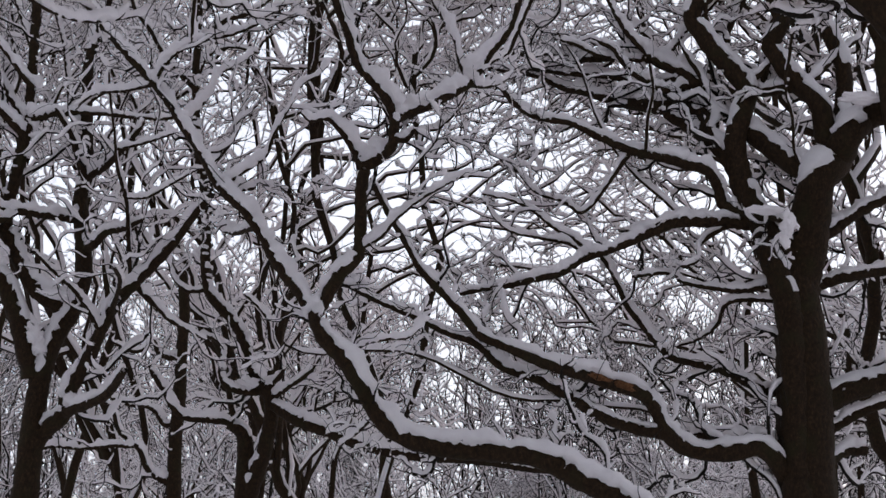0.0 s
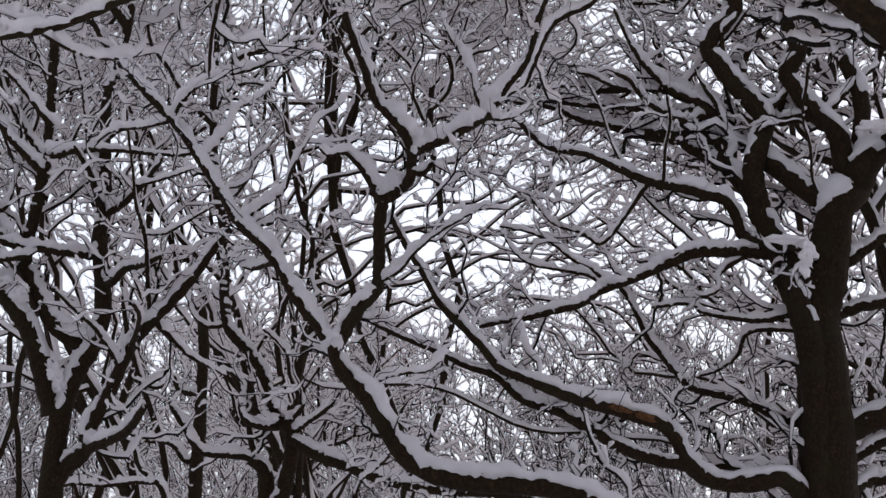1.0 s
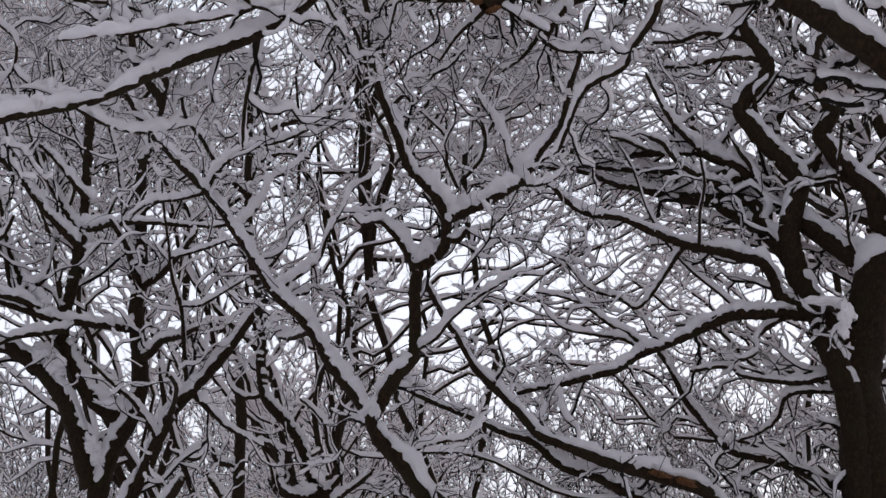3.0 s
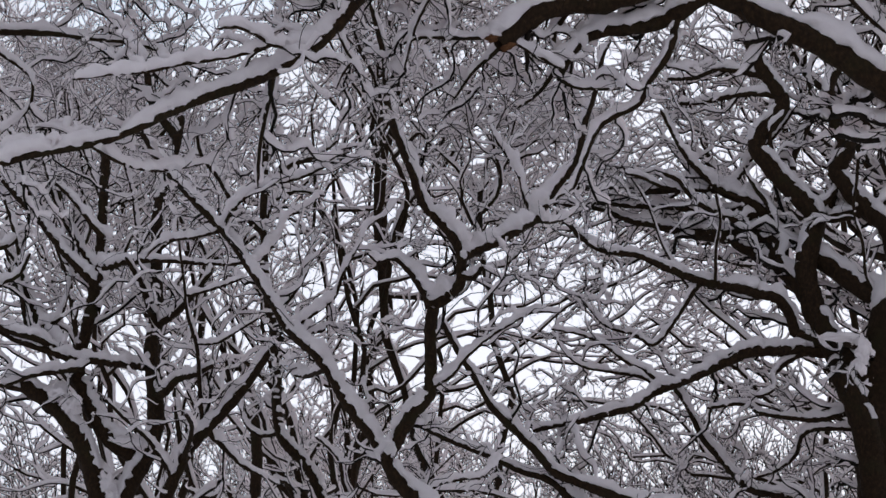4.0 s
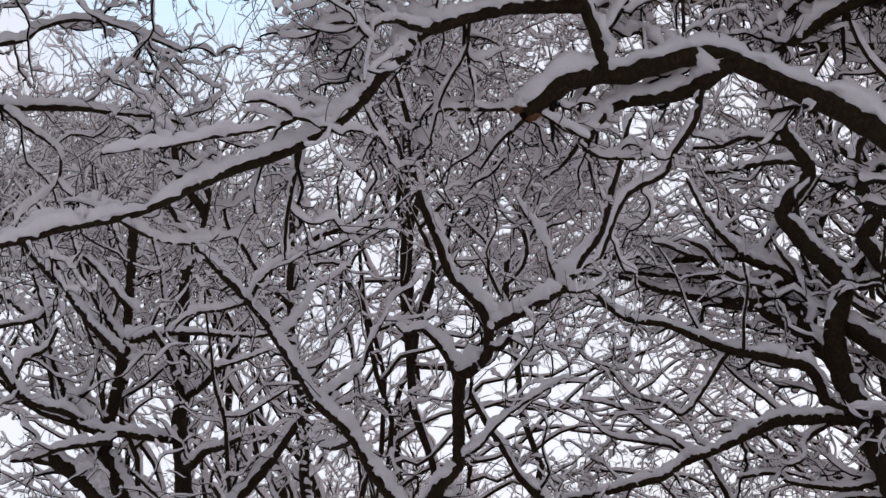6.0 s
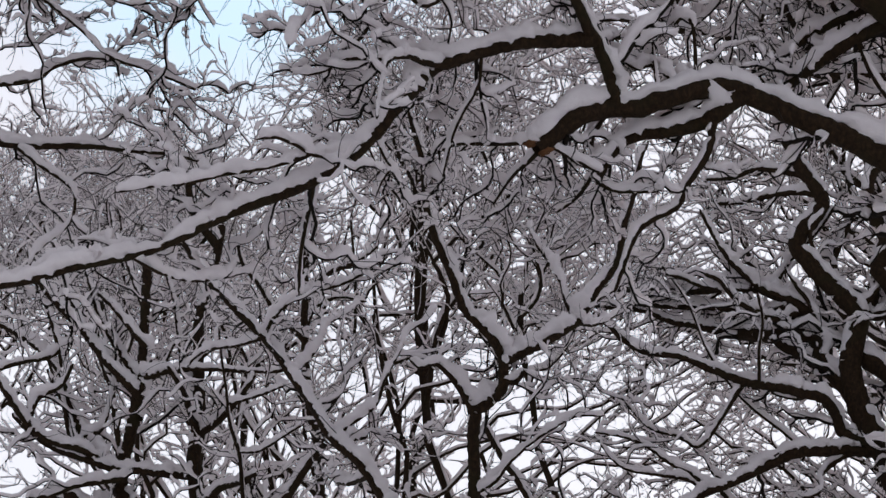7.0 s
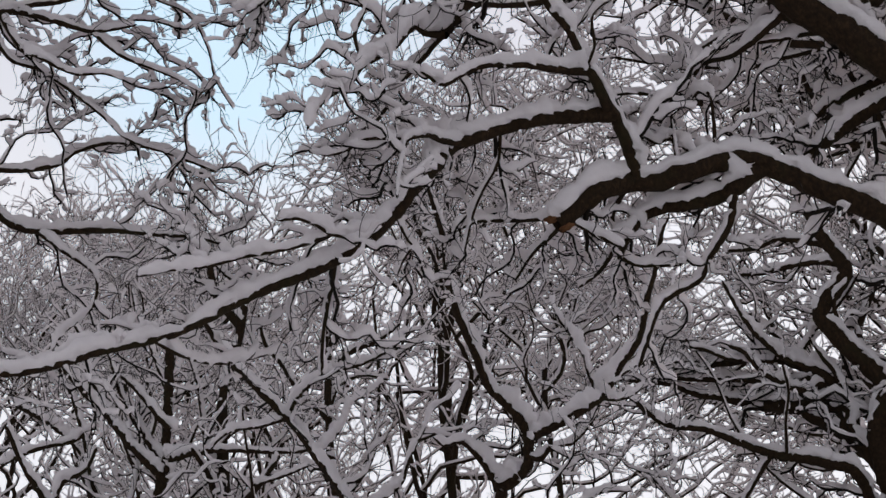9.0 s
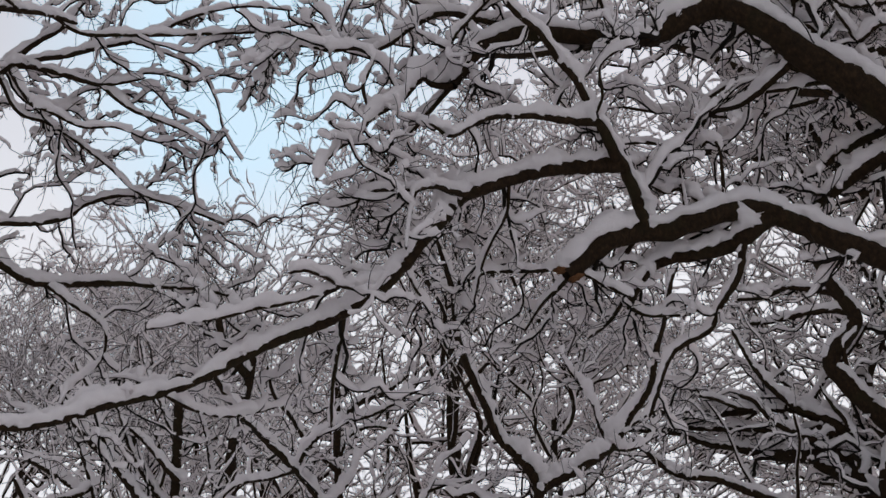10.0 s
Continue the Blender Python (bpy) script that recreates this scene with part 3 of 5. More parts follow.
# near oak
limb(near_oak, "trunk", [(2.17, 7.18, -0.04), (2.24, 7.16, 1.57), (2.28, 7.15, 2.72), (2.29, 7.14, 3.44), (2.33, 7.13, 4.69), (2.36, 7.12, 5.58)], 0.230, 0.145, 0.2)
limb(near_oak, "limb", [(2.29, 7.14, 3.42), (2.09, 7.17, 3.63), (1.89, 7.14, 3.86), (1.63, 7.13, 4.10), (1.34, 7.11, 4.31), (1.14, 7.06, 4.40), (0.96, 7.07, 4.51), (0.82, 7.05, 4.57), (0.70, 7.03, 4.56), (0.54, 6.98, 4.50), (0.42, 6.99, 4.47), (0.30, 6.99, 4.48), (0.18, 6.93, 4.43), (0.10, 6.93, 4.38), (0.02, 6.92, 4.31), (-0.02, 6.92, 4.28)], [0.094, 0.080, 0.067, 0.054, 0.045, 0.048, 0.044, 0.036], 0.03, 1.1)
limb(near_oak, "limb", [(0.89, 7.06, 4.54), (0.78, 7.05, 4.46), (0.68, 7.09, 4.42), (0.54, 7.08, 4.39), (0.41, 7.11, 4.39), (0.34, 7.11, 4.35), (0.27, 7.09, 4.26), (0.23, 7.12, 4.18)], 0.039, 0.016, 1.2)
limb(near_oak, "limb", [(0.75, 7.06, 4.45), (0.71, 7.07, 4.28), (0.62, 7.12, 4.16), (0.57, 7.15, 4.07), (0.47, 7.17, 4.03), (0.39, 7.18, 3.97), (0.33, 7.19, 3.84), (0.28, 7.21, 3.72)], 0.018, 0.009, 1.2)
limb(near_oak, "limb", [(0.34, 6.99, 4.47), (0.30, 6.91, 4.62), (0.26, 6.87, 4.73), (0.22, 6.78, 4.77), (0.18, 6.71, 4.85), (0.15, 6.71, 4.91)], 0.029, 0.022, 1)
limb(near_oak, "limb", [(0.15, 6.71, 4.90), (0.09, 6.62, 5.03), (0.02, 6.56, 5.11), (-0.05, 6.47, 5.20), (-0.13, 6.40, 5.25), (-0.19, 6.34, 5.31), (-0.25, 6.31, 5.40)], 0.019, 0.010, 1.3)
limb(near_oak, "limb", [(0.16, 6.71, 4.88), (0.03, 6.66, 4.88), (-0.11, 6.57, 4.87), (-0.26, 6.55, 4.87), (-0.35, 6.50, 4.82), (-0.44, 6.43, 4.74), (-0.50, 6.37, 4.76), (-0.53, 6.40, 4.80)], 0.019, 0.007, 1.4)
limb(near_oak, "limb", [(0.25, 6.84, 4.74), (0.08, 6.82, 4.73), (-0.09, 6.74, 4.69), (-0.23, 6.74, 4.66), (-0.34, 6.67, 4.60), (-0.44, 6.67, 4.56), (-0.53, 6.61, 4.43), (-0.61, 6.58, 4.33), (-0.67, 6.58, 4.25), (-0.75, 6.53, 4.15), (-0.89, 6.48, 4.04), (-1.01, 6.39, 3.95), (-1.14, 6.34, 3.89), (-1.26, 6.29, 3.82), (-1.35, 6.21, 3.74), (-1.47, 6.16, 3.67), (-1.59, 6.13, 3.63), (-1.72, 6.04, 3.58), (-1.84, 5.96, 3.52), (-1.95, 5.85, 3.46), (-2.06, 5.80, 3.45), (-2.19, 5.71, 3.42)], 0.033, 0.011, 1.2)
limb(near_oak, "limb", [(-0.38, 6.67, 4.58), (-0.46, 6.58, 4.56), (-0.52, 6.49, 4.55), (-0.59, 6.40, 4.50), (-0.61, 6.38, 4.43), (-0.62, 6.29, 4.30), (-0.62, 6.16, 4.15)], 0.017, 0.008, [1.2, 1, 0.6, 0.3, 0.2])
limb(near_oak, "limb", [(-0.58, 6.40, 4.50), (-0.68, 6.40, 4.51), (-0.77, 6.42, 4.52), (-0.84, 6.44, 4.49), (-0.91, 6.41, 4.46), (-1.00, 6.43, 4.49)], 0.009, 0.004, 1.6)
limb(near_oak, "limb", [(-0.70, 6.56, 4.21), (-0.79, 6.47, 4.13), (-0.88, 6.33, 4.08), (-0.95, 6.25, 4.10), (-1.01, 6.17, 4.10), (-1.07, 6.13, 4.08)], 0.014, 0.006, 1.5)
limb(near_oak, "limb", [(-0.89, 6.32, 4.09), (-0.99, 6.29, 4.04), (-1.09, 6.21, 3.99), (-1.22, 6.20, 3.97), (-1.33, 6.11, 3.91), (-1.44, 6.04, 3.88), (-1.58, 5.98, 3.84)], 0.009, 0.004, 1.5)
limb(near_oak, "limb", [(-0.67, 6.58, 4.25), (-0.64, 6.66, 4.18), (-0.62, 6.70, 4.15), (-0.66, 6.72, 4.10), (-0.69, 6.74, 4.04)], 0.007, 0.004, 1.3)
limb(near_oak, "limb", [(-0.91, 6.47, 4.03), (-0.93, 6.54, 3.97), (-0.97, 6.65, 3.89), (-1.00, 6.71, 3.77), (-1.02, 6.81, 3.66)], 0.012, 0.006, 1.3)
limb(near_oak, "limb", [(-1.55, 6.14, 3.64), (-1.47, 6.26, 3.61), (-1.39, 6.48, 3.64), (-1.28, 6.61, 3.69), (-1.18, 6.80, 3.78)], 0.008, 0.004, 1.6)
limb(near_oak, "limb", [(-1.67, 6.07, 3.60), (-1.83, 6.27, 3.69), (-1.95, 6.38, 3.71), (-2.10, 6.59, 3.72)], 0.007, 0.004, 1.5)
limb(near_oak, "limb", [(2.30, 7.14, 3.80), (2.21, 7.08, 4.18), (1.92, 7.03, 4.57), (1.68, 7.07, 4.82), (1.43, 7.03, 5.00), (1.28, 7.02, 5.14), (1.12, 7.00, 5.25), (0.99, 7.00, 5.39), (0.85, 6.99, 5.49), (0.73, 7.02, 5.56), (0.59, 6.99, 5.49), (0.46, 6.96, 5.41), (0.31, 6.97, 5.42), (0.18, 6.91, 5.40), (0.01, 6.88, 5.41), (-0.12, 6.90, 5.45), (-0.22, 6.88, 5.41), (-0.32, 6.84, 5.35), (-0.37, 6.84, 5.30), (-0.45, 6.76, 5.14)], [0.151, 0.127, 0.102, 0.087, 0.060, 0.046, 0.036, 0.029], 0.026, 0.95)
limb(near_oak, "limb", [(-0.45, 6.76, 5.14), (-0.52, 6.72, 5.13), (-0.57, 6.68, 5.15), (-0.64, 6.62, 5.04), (-0.70, 6.52, 4.94), (-0.77, 6.46, 4.87), (-0.81, 6.41, 4.78), (-0.89, 6.34, 4.69), (-0.95, 6.28, 4.59), (-0.97, 6.23, 4.50)], 0.017, 0.008, 1.6)
limb(near_oak, "limb", [(-0.45, 6.76, 5.14), (-0.44, 6.75, 5.34), (-0.36, 6.74, 5.44), (-0.25, 6.72, 5.54), (-0.19, 6.67, 5.61)], 0.009, 0.005, 1.4)
limb(near_oak, "limb", [(-0.76, 6.47, 4.87), (-0.80, 6.46, 5.01), (-0.76, 6.48, 5.15), (-0.83, 6.50, 5.22), (-0.93, 6.48, 5.21), (-1.05, 6.49, 5.25), (-1.14, 6.47, 5.23), (-1.22, 6.47, 5.13), (-1.26, 6.49, 5.09)], 0.011, 0.005, 1.6)
limb(near_oak, "limb", [(1.76, 7.05, 4.73), (1.60, 7.11, 4.87), (1.43, 7.18, 4.83), (1.31, 7.26, 4.79), (1.20, 7.25, 4.71), (1.09, 7.28, 4.65), (1.01, 7.31, 4.63)], 0.035, 0.024, 1.2)
limb(near_oak, "limb", [(1.70, 7.06, 4.80), (1.63, 7.17, 5.02), (1.47, 7.29, 5.01), (1.30, 7.37, 4.96), (1.17, 7.42, 4.90), (1.04, 7.52, 4.84)], 0.030, 0.015, 1.2)
limb(near_oak, "limb", [(1.10, 7.00, 5.28), (1.02, 7.05, 5.23), (0.92, 7.11, 5.17), (0.82, 7.19, 5.14), (0.70, 7.27, 5.15), (0.63, 7.31, 5.09), (0.55, 7.37, 5.04), (0.52, 7.42, 4.90), (0.55, 7.45, 4.81)], 0.016, 0.007, 1.5)
limb(near_oak, "limb", [(1.29, 7.02, 5.13), (1.15, 7.12, 5.18), (1.00, 7.18, 5.19), (0.88, 7.22, 5.21)], 0.014, 0.007, 1.4)
limb(near_oak, "limb", [(0.61, 7.00, 4.52), (0.57, 7.02, 4.61), (0.51, 7.06, 4.70), (0.42, 7.06, 4.69), (0.31, 7.12, 4.84)], 0.009, 0.006, 1.5)
limb(near_oak, "limb", [(0.14, 6.70, 4.88), (0.19, 6.66, 4.98), (0.19, 6.65, 5.11), (0.26, 6.62, 5.16), (0.36, 6.60, 5.18)], 0.008, 0.004, 1.6)
limb(near_oak, "limb", [(0.07, 6.93, 4.36), (-0.03, 6.92, 4.32), (-0.15, 6.96, 4.33), (-0.27, 6.99, 4.35), (-0.36, 6.96, 4.34), (-0.44, 6.96, 4.31)], 0.011, 0.006, 1.5)
limb(near_oak, "limb", [(0.02, 6.92, 4.31), (0.11, 6.94, 4.25), (0.20, 6.98, 4.21), (0.25, 6.99, 4.18)], 0.009, 0.006, 1.4)
limb(near_oak, "limb", [(-0.23, 6.74, 4.66), (-0.25, 6.76, 4.52), (-0.32, 6.81, 4.42), (-0.37, 6.85, 4.33), (-0.42, 6.89, 4.17)], 0.009, 0.004, 1.4)
limb(near_oak, "limb", [(1.76, 7.05, 4.73), (1.64, 7.06, 5.24), (1.49, 7.05, 5.41), (1.37, 7.11, 5.37), (1.32, 7.09, 5.44), (1.26, 7.06, 5.54)], 0.016, 0.008, 1.4)
limb(near_oak, "limb", [(2.33, 7.13, 4.71), (2.15, 7.07, 5.14), (1.82, 7.11, 5.37), (1.59, 7.09, 5.53), (1.35, 7.13, 5.56), (1.21, 7.11, 5.66), (1.10, 7.14, 5.60)], 0.022, 0.007, 1.4)
limb(near_oak, "limb", [(0.23, 7.12, 4.19), (0.32, 7.13, 4.15), (0.49, 7.08, 4.12)], 0.010, 0.006, 1.3)
limb(near_oak, "limb", [(0.51, 6.98, 4.49), (0.51, 7.05, 4.79), (0.52, 7.05, 4.90), (0.59, 7.11, 4.96), (0.63, 7.11, 5.06), (0.69, 7.17, 5.17)], 0.010, 0.006, 1.4)
limb(near_oak, "limb", [(0.68, 7.02, 4.55), (0.69, 7.06, 4.86), (0.65, 7.04, 4.91), (0.61, 7.08, 4.89)], 0.010, 0.006, 1.4)
limb(near_oak, "limb", [(-0.09, 6.90, 5.44), (-0.29, 6.93, 5.54), (-0.48, 6.95, 5.61), (-0.61, 6.94, 5.56), (-0.75, 6.92, 5.45), (-0.86, 6.95, 5.49), (-0.97, 6.95, 5.52)], 0.018, 0.008, 1.3)
limb(near_oak, "limb", [(-0.75, 6.92, 5.45), (-0.84, 6.89, 5.40), (-0.95, 6.85, 5.44), (-1.10, 6.83, 5.47), (-1.22, 6.79, 5.44), (-1.29, 6.78, 5.36), (-1.30, 6.75, 5.24)], 0.011, 0.006, 1.5)
limb(near_oak, "limb", [(-0.45, 6.66, 4.55), (-0.50, 6.70, 4.66), (-0.63, 6.73, 4.67), (-0.78, 6.77, 4.68), (-0.92, 6.84, 4.67)], 0.012, 0.006, 1.4)
limb(near_oak, "limb", [(-0.33, 6.84, 5.34), (-0.37, 6.96, 5.54), (-0.47, 7.06, 5.72), (-0.56, 7.20, 5.94)], 0.015, 0.007, 1.3)
limb(near_oak, "limb", [(-0.45, 6.76, 5.14), (-0.56, 6.85, 5.07), (-0.68, 6.98, 5.01), (-0.77, 7.07, 4.92), (-0.88, 7.14, 4.88)], 0.013, 0.006, 1.3)
limb(near_oak, "limb", [(-0.48, 6.95, 5.61), (-0.65, 6.99, 5.73), (-0.76, 7.08, 5.89)], 0.011, 0.006, 1.3)
limb(near_oak, "limb", [(1.29, 7.02, 5.13), (1.23, 7.06, 5.28), (1.18, 7.10, 5.43), (1.05, 7.17, 5.60), (0.97, 7.24, 5.77)], 0.018, 0.008, 1.3)
limb(near_oak, "limb", [(1.43, 7.03, 5.00), (1.40, 7.11, 5.23), (1.33, 7.18, 5.40), (1.34, 7.24, 5.58), (1.26, 7.30, 5.74)], 0.021, 0.008, 1.2)
limb(near_oak, "limb", [(0.83, 7.00, 5.51), (0.82, 7.08, 5.66), (0.76, 7.17, 5.81)], 0.012, 0.007, 1.3)
limb(near_oak, "limb", [(1.13, 7.00, 5.25), (1.05, 7.10, 5.44), (0.97, 7.18, 5.54), (0.84, 7.30, 5.54), (0.74, 7.35, 5.52)], 0.015, 0.007, 1.3)
limb(near_oak, "limb", [(0.10, 6.93, 4.39), (-0.03, 7.12, 4.33), (-0.14, 7.25, 4.28), (-0.23, 7.42, 4.22)], 0.013, 0.006, 1.3)
limb(near_oak, "limb", [(0.30, 6.99, 4.48), (0.22, 7.09, 4.38), (0.23, 7.20, 4.29), (0.15, 7.31, 4.20), (0.05, 7.43, 4.17)], 0.014, 0.006, 1.3)
# side oak
limb(side_oak, "trunk", [(-2.62, 7.03, -0.01), (-2.70, 7.00, 1.57), (-2.77, 6.97, 2.92), (-2.81, 6.95, 3.87), (-2.90, 6.92, 5.47)], 0.206, 0.145, 0.2)
limb(side_oak, "limb", [(-2.86, 6.93, 4.71), (-2.74, 6.82, 5.10), (-2.57, 6.81, 5.36), (-2.41, 6.76, 5.43), (-2.33, 6.78, 5.43), (-2.19, 6.76, 5.37), (-2.02, 6.80, 5.32), (-1.86, 6.77, 5.31), (-1.81, 6.79, 5.33)], 0.036, 0.005, 1.2)
limb(side_oak, "limb", [(-2.42, 6.77, 5.42), (-2.33, 6.78, 5.46), (-2.17, 6.78, 5.47), (-2.01, 6.75, 5.48), (-1.87, 6.79, 5.52), (-1.71, 6.78, 5.57), (-1.52, 6.72, 5.59), (-1.34, 6.75, 5.62), (-1.13, 6.72, 5.56)], 0.015, 0.004, 1.2)
limb(side_oak, "limb", [(-2.88, 6.92, 5.24), (-2.68, 6.66, 5.58), (-2.48, 6.59, 5.63), (-2.31, 6.54, 5.58), (-2.18, 6.53, 5.54), (-2.04, 6.51, 5.47)], 0.027, 0.009, 1.1)
limb(side_oak, "limb", [(-2.53, 6.80, 5.38), (-2.34, 6.80, 5.55), (-2.21, 6.80, 5.62), (-2.12, 6.82, 5.75), (-2.05, 6.82, 5.87)], 0.021, 0.007, 1.1)
limb(side_oak, "limb", [(-2.42, 6.77, 5.42), (-2.37, 6.73, 5.32), (-2.30, 6.72, 5.21), (-2.21, 6.69, 5.15), (-2.06, 6.69, 5.06), (-1.93, 6.69, 5.05), (-1.83, 6.67, 5.00)], 0.015, 0.004, 1.2)
limb(side_oak, "limb", [(-2.48, 6.78, 5.40), (-2.39, 6.80, 5.22), (-2.25, 6.83, 5.16), (-2.12, 6.89, 5.07), (-2.00, 6.95, 4.97), (-1.89, 6.94, 4.85), (-1.76, 7.01, 4.81), (-1.64, 7.04, 4.77), (-1.51, 7.06, 4.71)], 0.010, 0.003, 1)
limb(side_oak, "limb", [(-2.02, 6.80, 5.32), (-1.90, 6.83, 5.21), (-1.77, 6.84, 5.14), (-1.65, 6.85, 5.08), (-1.53, 6.80, 4.98)], 0.010, 0.003, 1.2)
limb(side_oak, "limb", [(-2.85, 6.94, 4.56), (-2.71, 6.94, 4.73), (-2.52, 6.99, 4.77), (-2.38, 7.02, 4.77), (-2.22, 7.03, 4.79), (-2.16, 7.07, 4.86), (-2.04, 7.09, 4.90), (-1.91, 7.11, 4.90), (-1.71, 7.12, 4.83), (-1.53, 7.14, 4.74)], 0.017, 0.005, 1.2)
limb(side_oak, "limb", [(-2.84, 6.94, 4.34), (-2.73, 6.93, 4.68), (-2.52, 7.02, 4.59), (-2.40, 7.04, 4.51), (-2.28, 7.07, 4.49), (-2.17, 7.14, 4.51), (-1.99, 7.15, 4.50), (-1.80, 7.19, 4.48), (-1.65, 7.22, 4.47), (-1.50, 7.26, 4.43), (-1.37, 7.25, 4.38)], 0.027, 0.006, 1.2)
limb(side_oak, "limb", [(-2.33, 7.06, 4.50), (-2.19, 7.05, 4.38), (-2.10, 7.10, 4.32), (-2.04, 7.06, 4.24), (-2.06, 7.07, 4.12), (-2.16, 6.99, 3.98), (-2.20, 6.96, 3.89)], 0.010, 0.005, 1.4)
limb(side_oak, "limb", [(-2.31, 6.54, 5.58), (-2.41, 6.53, 5.70), (-2.30, 6.63, 5.84)], 0.009, 0.005, 1.1)
limb(side_oak, "limb", [(-2.16, 6.53, 5.53), (-2.04, 6.58, 5.46), (-1.88, 6.64, 5.47), (-1.70, 6.73, 5.50), (-1.50, 6.77, 5.51), (-1.29, 6.86, 5.55), (-1.11, 6.92, 5.61)], 0.010, 0.005, 1.2)
limb(side_oak, "limb", [(-2.30, 6.72, 5.21), (-2.22, 6.86, 5.26), (-2.14, 6.96, 5.32), (-2.12, 6.97, 5.33)], 0.009, 0.004, 1.3)
limb(side_oak, "limb", [(-1.87, 6.78, 5.51), (-1.73, 6.87, 5.48), (-1.61, 6.93, 5.43), (-1.54, 6.99, 5.30), (-1.50, 7.01, 5.13), (-1.43, 7.05, 5.00)], 0.006, 0.003, 1)
# forked oak
limb(forked_oak, "trunk", [(-3.03, 12.64, 0.19), (-3.03, 12.64, 1.55), (-3.00, 12.65, 2.11), (-2.96, 12.66, 2.68), (-2.91, 12.67, 2.98), (-2.83, 12.69, 3.21), (-2.73, 12.71, 3.40), (-2.66, 12.73, 3.64), (-2.67, 12.72, 3.93), (-2.70, 12.72, 4.23), (-2.66, 12.72, 4.45), (-2.67, 12.72, 4.75), (-2.68, 12.72, 5.10), (-2.65, 12.73, 5.40), (-2.56, 12.74, 5.72), (-2.51, 12.76, 6.04)], [0.17, 0.16, 0.145, 0.12, 0.088, 0.075, 0.068, 0.056, 0.046, 0.04, 0.034], 0.034, 0.6)
limb(forked_oak, "limb", [(-2.99, 12.66, 2.89), (-3.06, 12.63, 3.18), (-3.15, 12.61, 3.47), (-3.28, 12.58, 3.68), (-3.42, 12.55, 3.82), (-3.59, 12.53, 3.93), (-3.77, 12.50, 3.97)], 0.085, 0.06, 0.5)
limb(forked_oak, "limb", [(-2.73, 12.70, 3.37), (-2.86, 12.69, 3.44), (-3.01, 12.67, 3.56), (-3.11, 12.66, 3.73), (-3.20, 12.65, 3.92), (-3.23, 12.63, 4.06), (-3.18, 12.62, 4.29), (-3.13, 12.60, 4.51), (-3.10, 12.59, 4.74), (-3.07, 12.58, 5.00), (-3.05, 12.56, 5.43), (-3.04, 12.55, 5.88)], 0.064, 0.031, 1.2)
limb(forked_oak, "limb", [(-2.67, 12.72, 4.38), (-2.69, 12.59, 4.50), (-2.73, 12.49, 4.65), (-2.76, 12.36, 4.72), (-2.80, 12.24, 4.80)], 0.038, 0.014, 1.1)
limb(forked_oak, "limb", [(-2.67, 12.72, 4.38), (-2.49, 12.57, 4.45), (-2.34, 12.45, 4.55), (-2.22, 12.33, 4.65), (-2.18, 12.36, 4.75)], 0.034, 0.016, 1.1)
limb(forked_oak, "limb", [(-3.04, 12.55, 4.79), (-2.85, 12.53, 4.84), (-2.58, 12.45, 4.82), (-2.28, 12.41, 4.78), (-2.01, 12.27, 4.73), (-1.91, 12.24, 4.75)], 0.025, 0.012, 1.2)
limb(forked_oak, "limb", [(-2.66, 12.72, 3.84), (-2.55, 12.59, 3.87), (-2.46, 12.50, 3.93), (-2.29, 12.38, 3.95), (-2.14, 12.22, 3.98)], 0.034, 0.016, 1.2)
limb(forked_oak, "limb", [(-3.08, 12.58, 4.50), (-3.18, 12.74, 4.71), (-3.25, 12.75, 4.82), (-3.44, 12.87, 4.96)], 0.025, 0.013, 1)
limb(forked_oak, "limb", [(-3.03, 12.54, 5.02), (-3.15, 12.50, 5.17), (-3.29, 12.53, 5.35), (-3.41, 12.51, 5.47)], 0.027, 0.013, 1.1)
limb(forked_oak, "limb", [(-2.99, 12.65, 2.33), (-2.89, 12.65, 2.50), (-2.75, 12.58, 2.60), (-2.70, 12.58, 2.78), (-2.58, 12.57, 2.99), (-2.47, 12.48, 3.20), (-2.38, 12.49, 3.39), (-2.25, 12.39, 3.51), (-2.09, 12.44, 3.69), (-1.93, 12.40, 3.86), (-1.79, 12.37, 4.05), (-1.66, 12.32, 4.19)], 0.071, 0.024, 1)
limb(forked_oak, "limb", [(-2.75, 12.58, 2.62), (-2.48, 12.31, 2.68), (-2.33, 12.16, 2.74), (-2.19, 11.94, 2.87)], 0.042, 0.027, 1.3)
limb(forked_oak, "limb", [(-2.47, 12.48, 3.20), (-2.55, 12.35, 3.36), (-2.62, 12.26, 3.47), (-2.73, 12.02, 3.58), (-2.83, 11.85, 3.69)], 0.018, 0.010, 1.2)
limb(forked_oak, "limb", [(-2.24, 12.39, 3.52), (-2.26, 12.37, 3.74), (-2.26, 12.29, 3.94), (-2.27, 12.24, 4.13), (-2.32, 12.12, 4.35), (-2.33, 12.06, 4.54), (-2.36, 12.03, 4.78), (-2.38, 12.00, 5.02)], 0.018, 0.008, 1)
limb(forked_oak, "limb", [(-2.27, 12.24, 4.14), (-2.10, 12.16, 4.13), (-1.93, 12.07, 4.20), (-1.76, 12.01, 4.28)], 0.012, 0.008, 1.4)
limb(forked_oak, "limb", [(-2.33, 12.09, 4.46), (-2.13, 12.07, 4.50), (-1.89, 11.90, 4.53)], 0.014, 0.008, 1.4)
limb(forked_oak, "limb", [(-2.22, 12.39, 3.54), (-2.08, 12.45, 3.40), (-1.96, 12.44, 3.28), (-1.80, 12.49, 3.20), (-1.70, 12.46, 3.14)], 0.022, 0.012, 1.3)
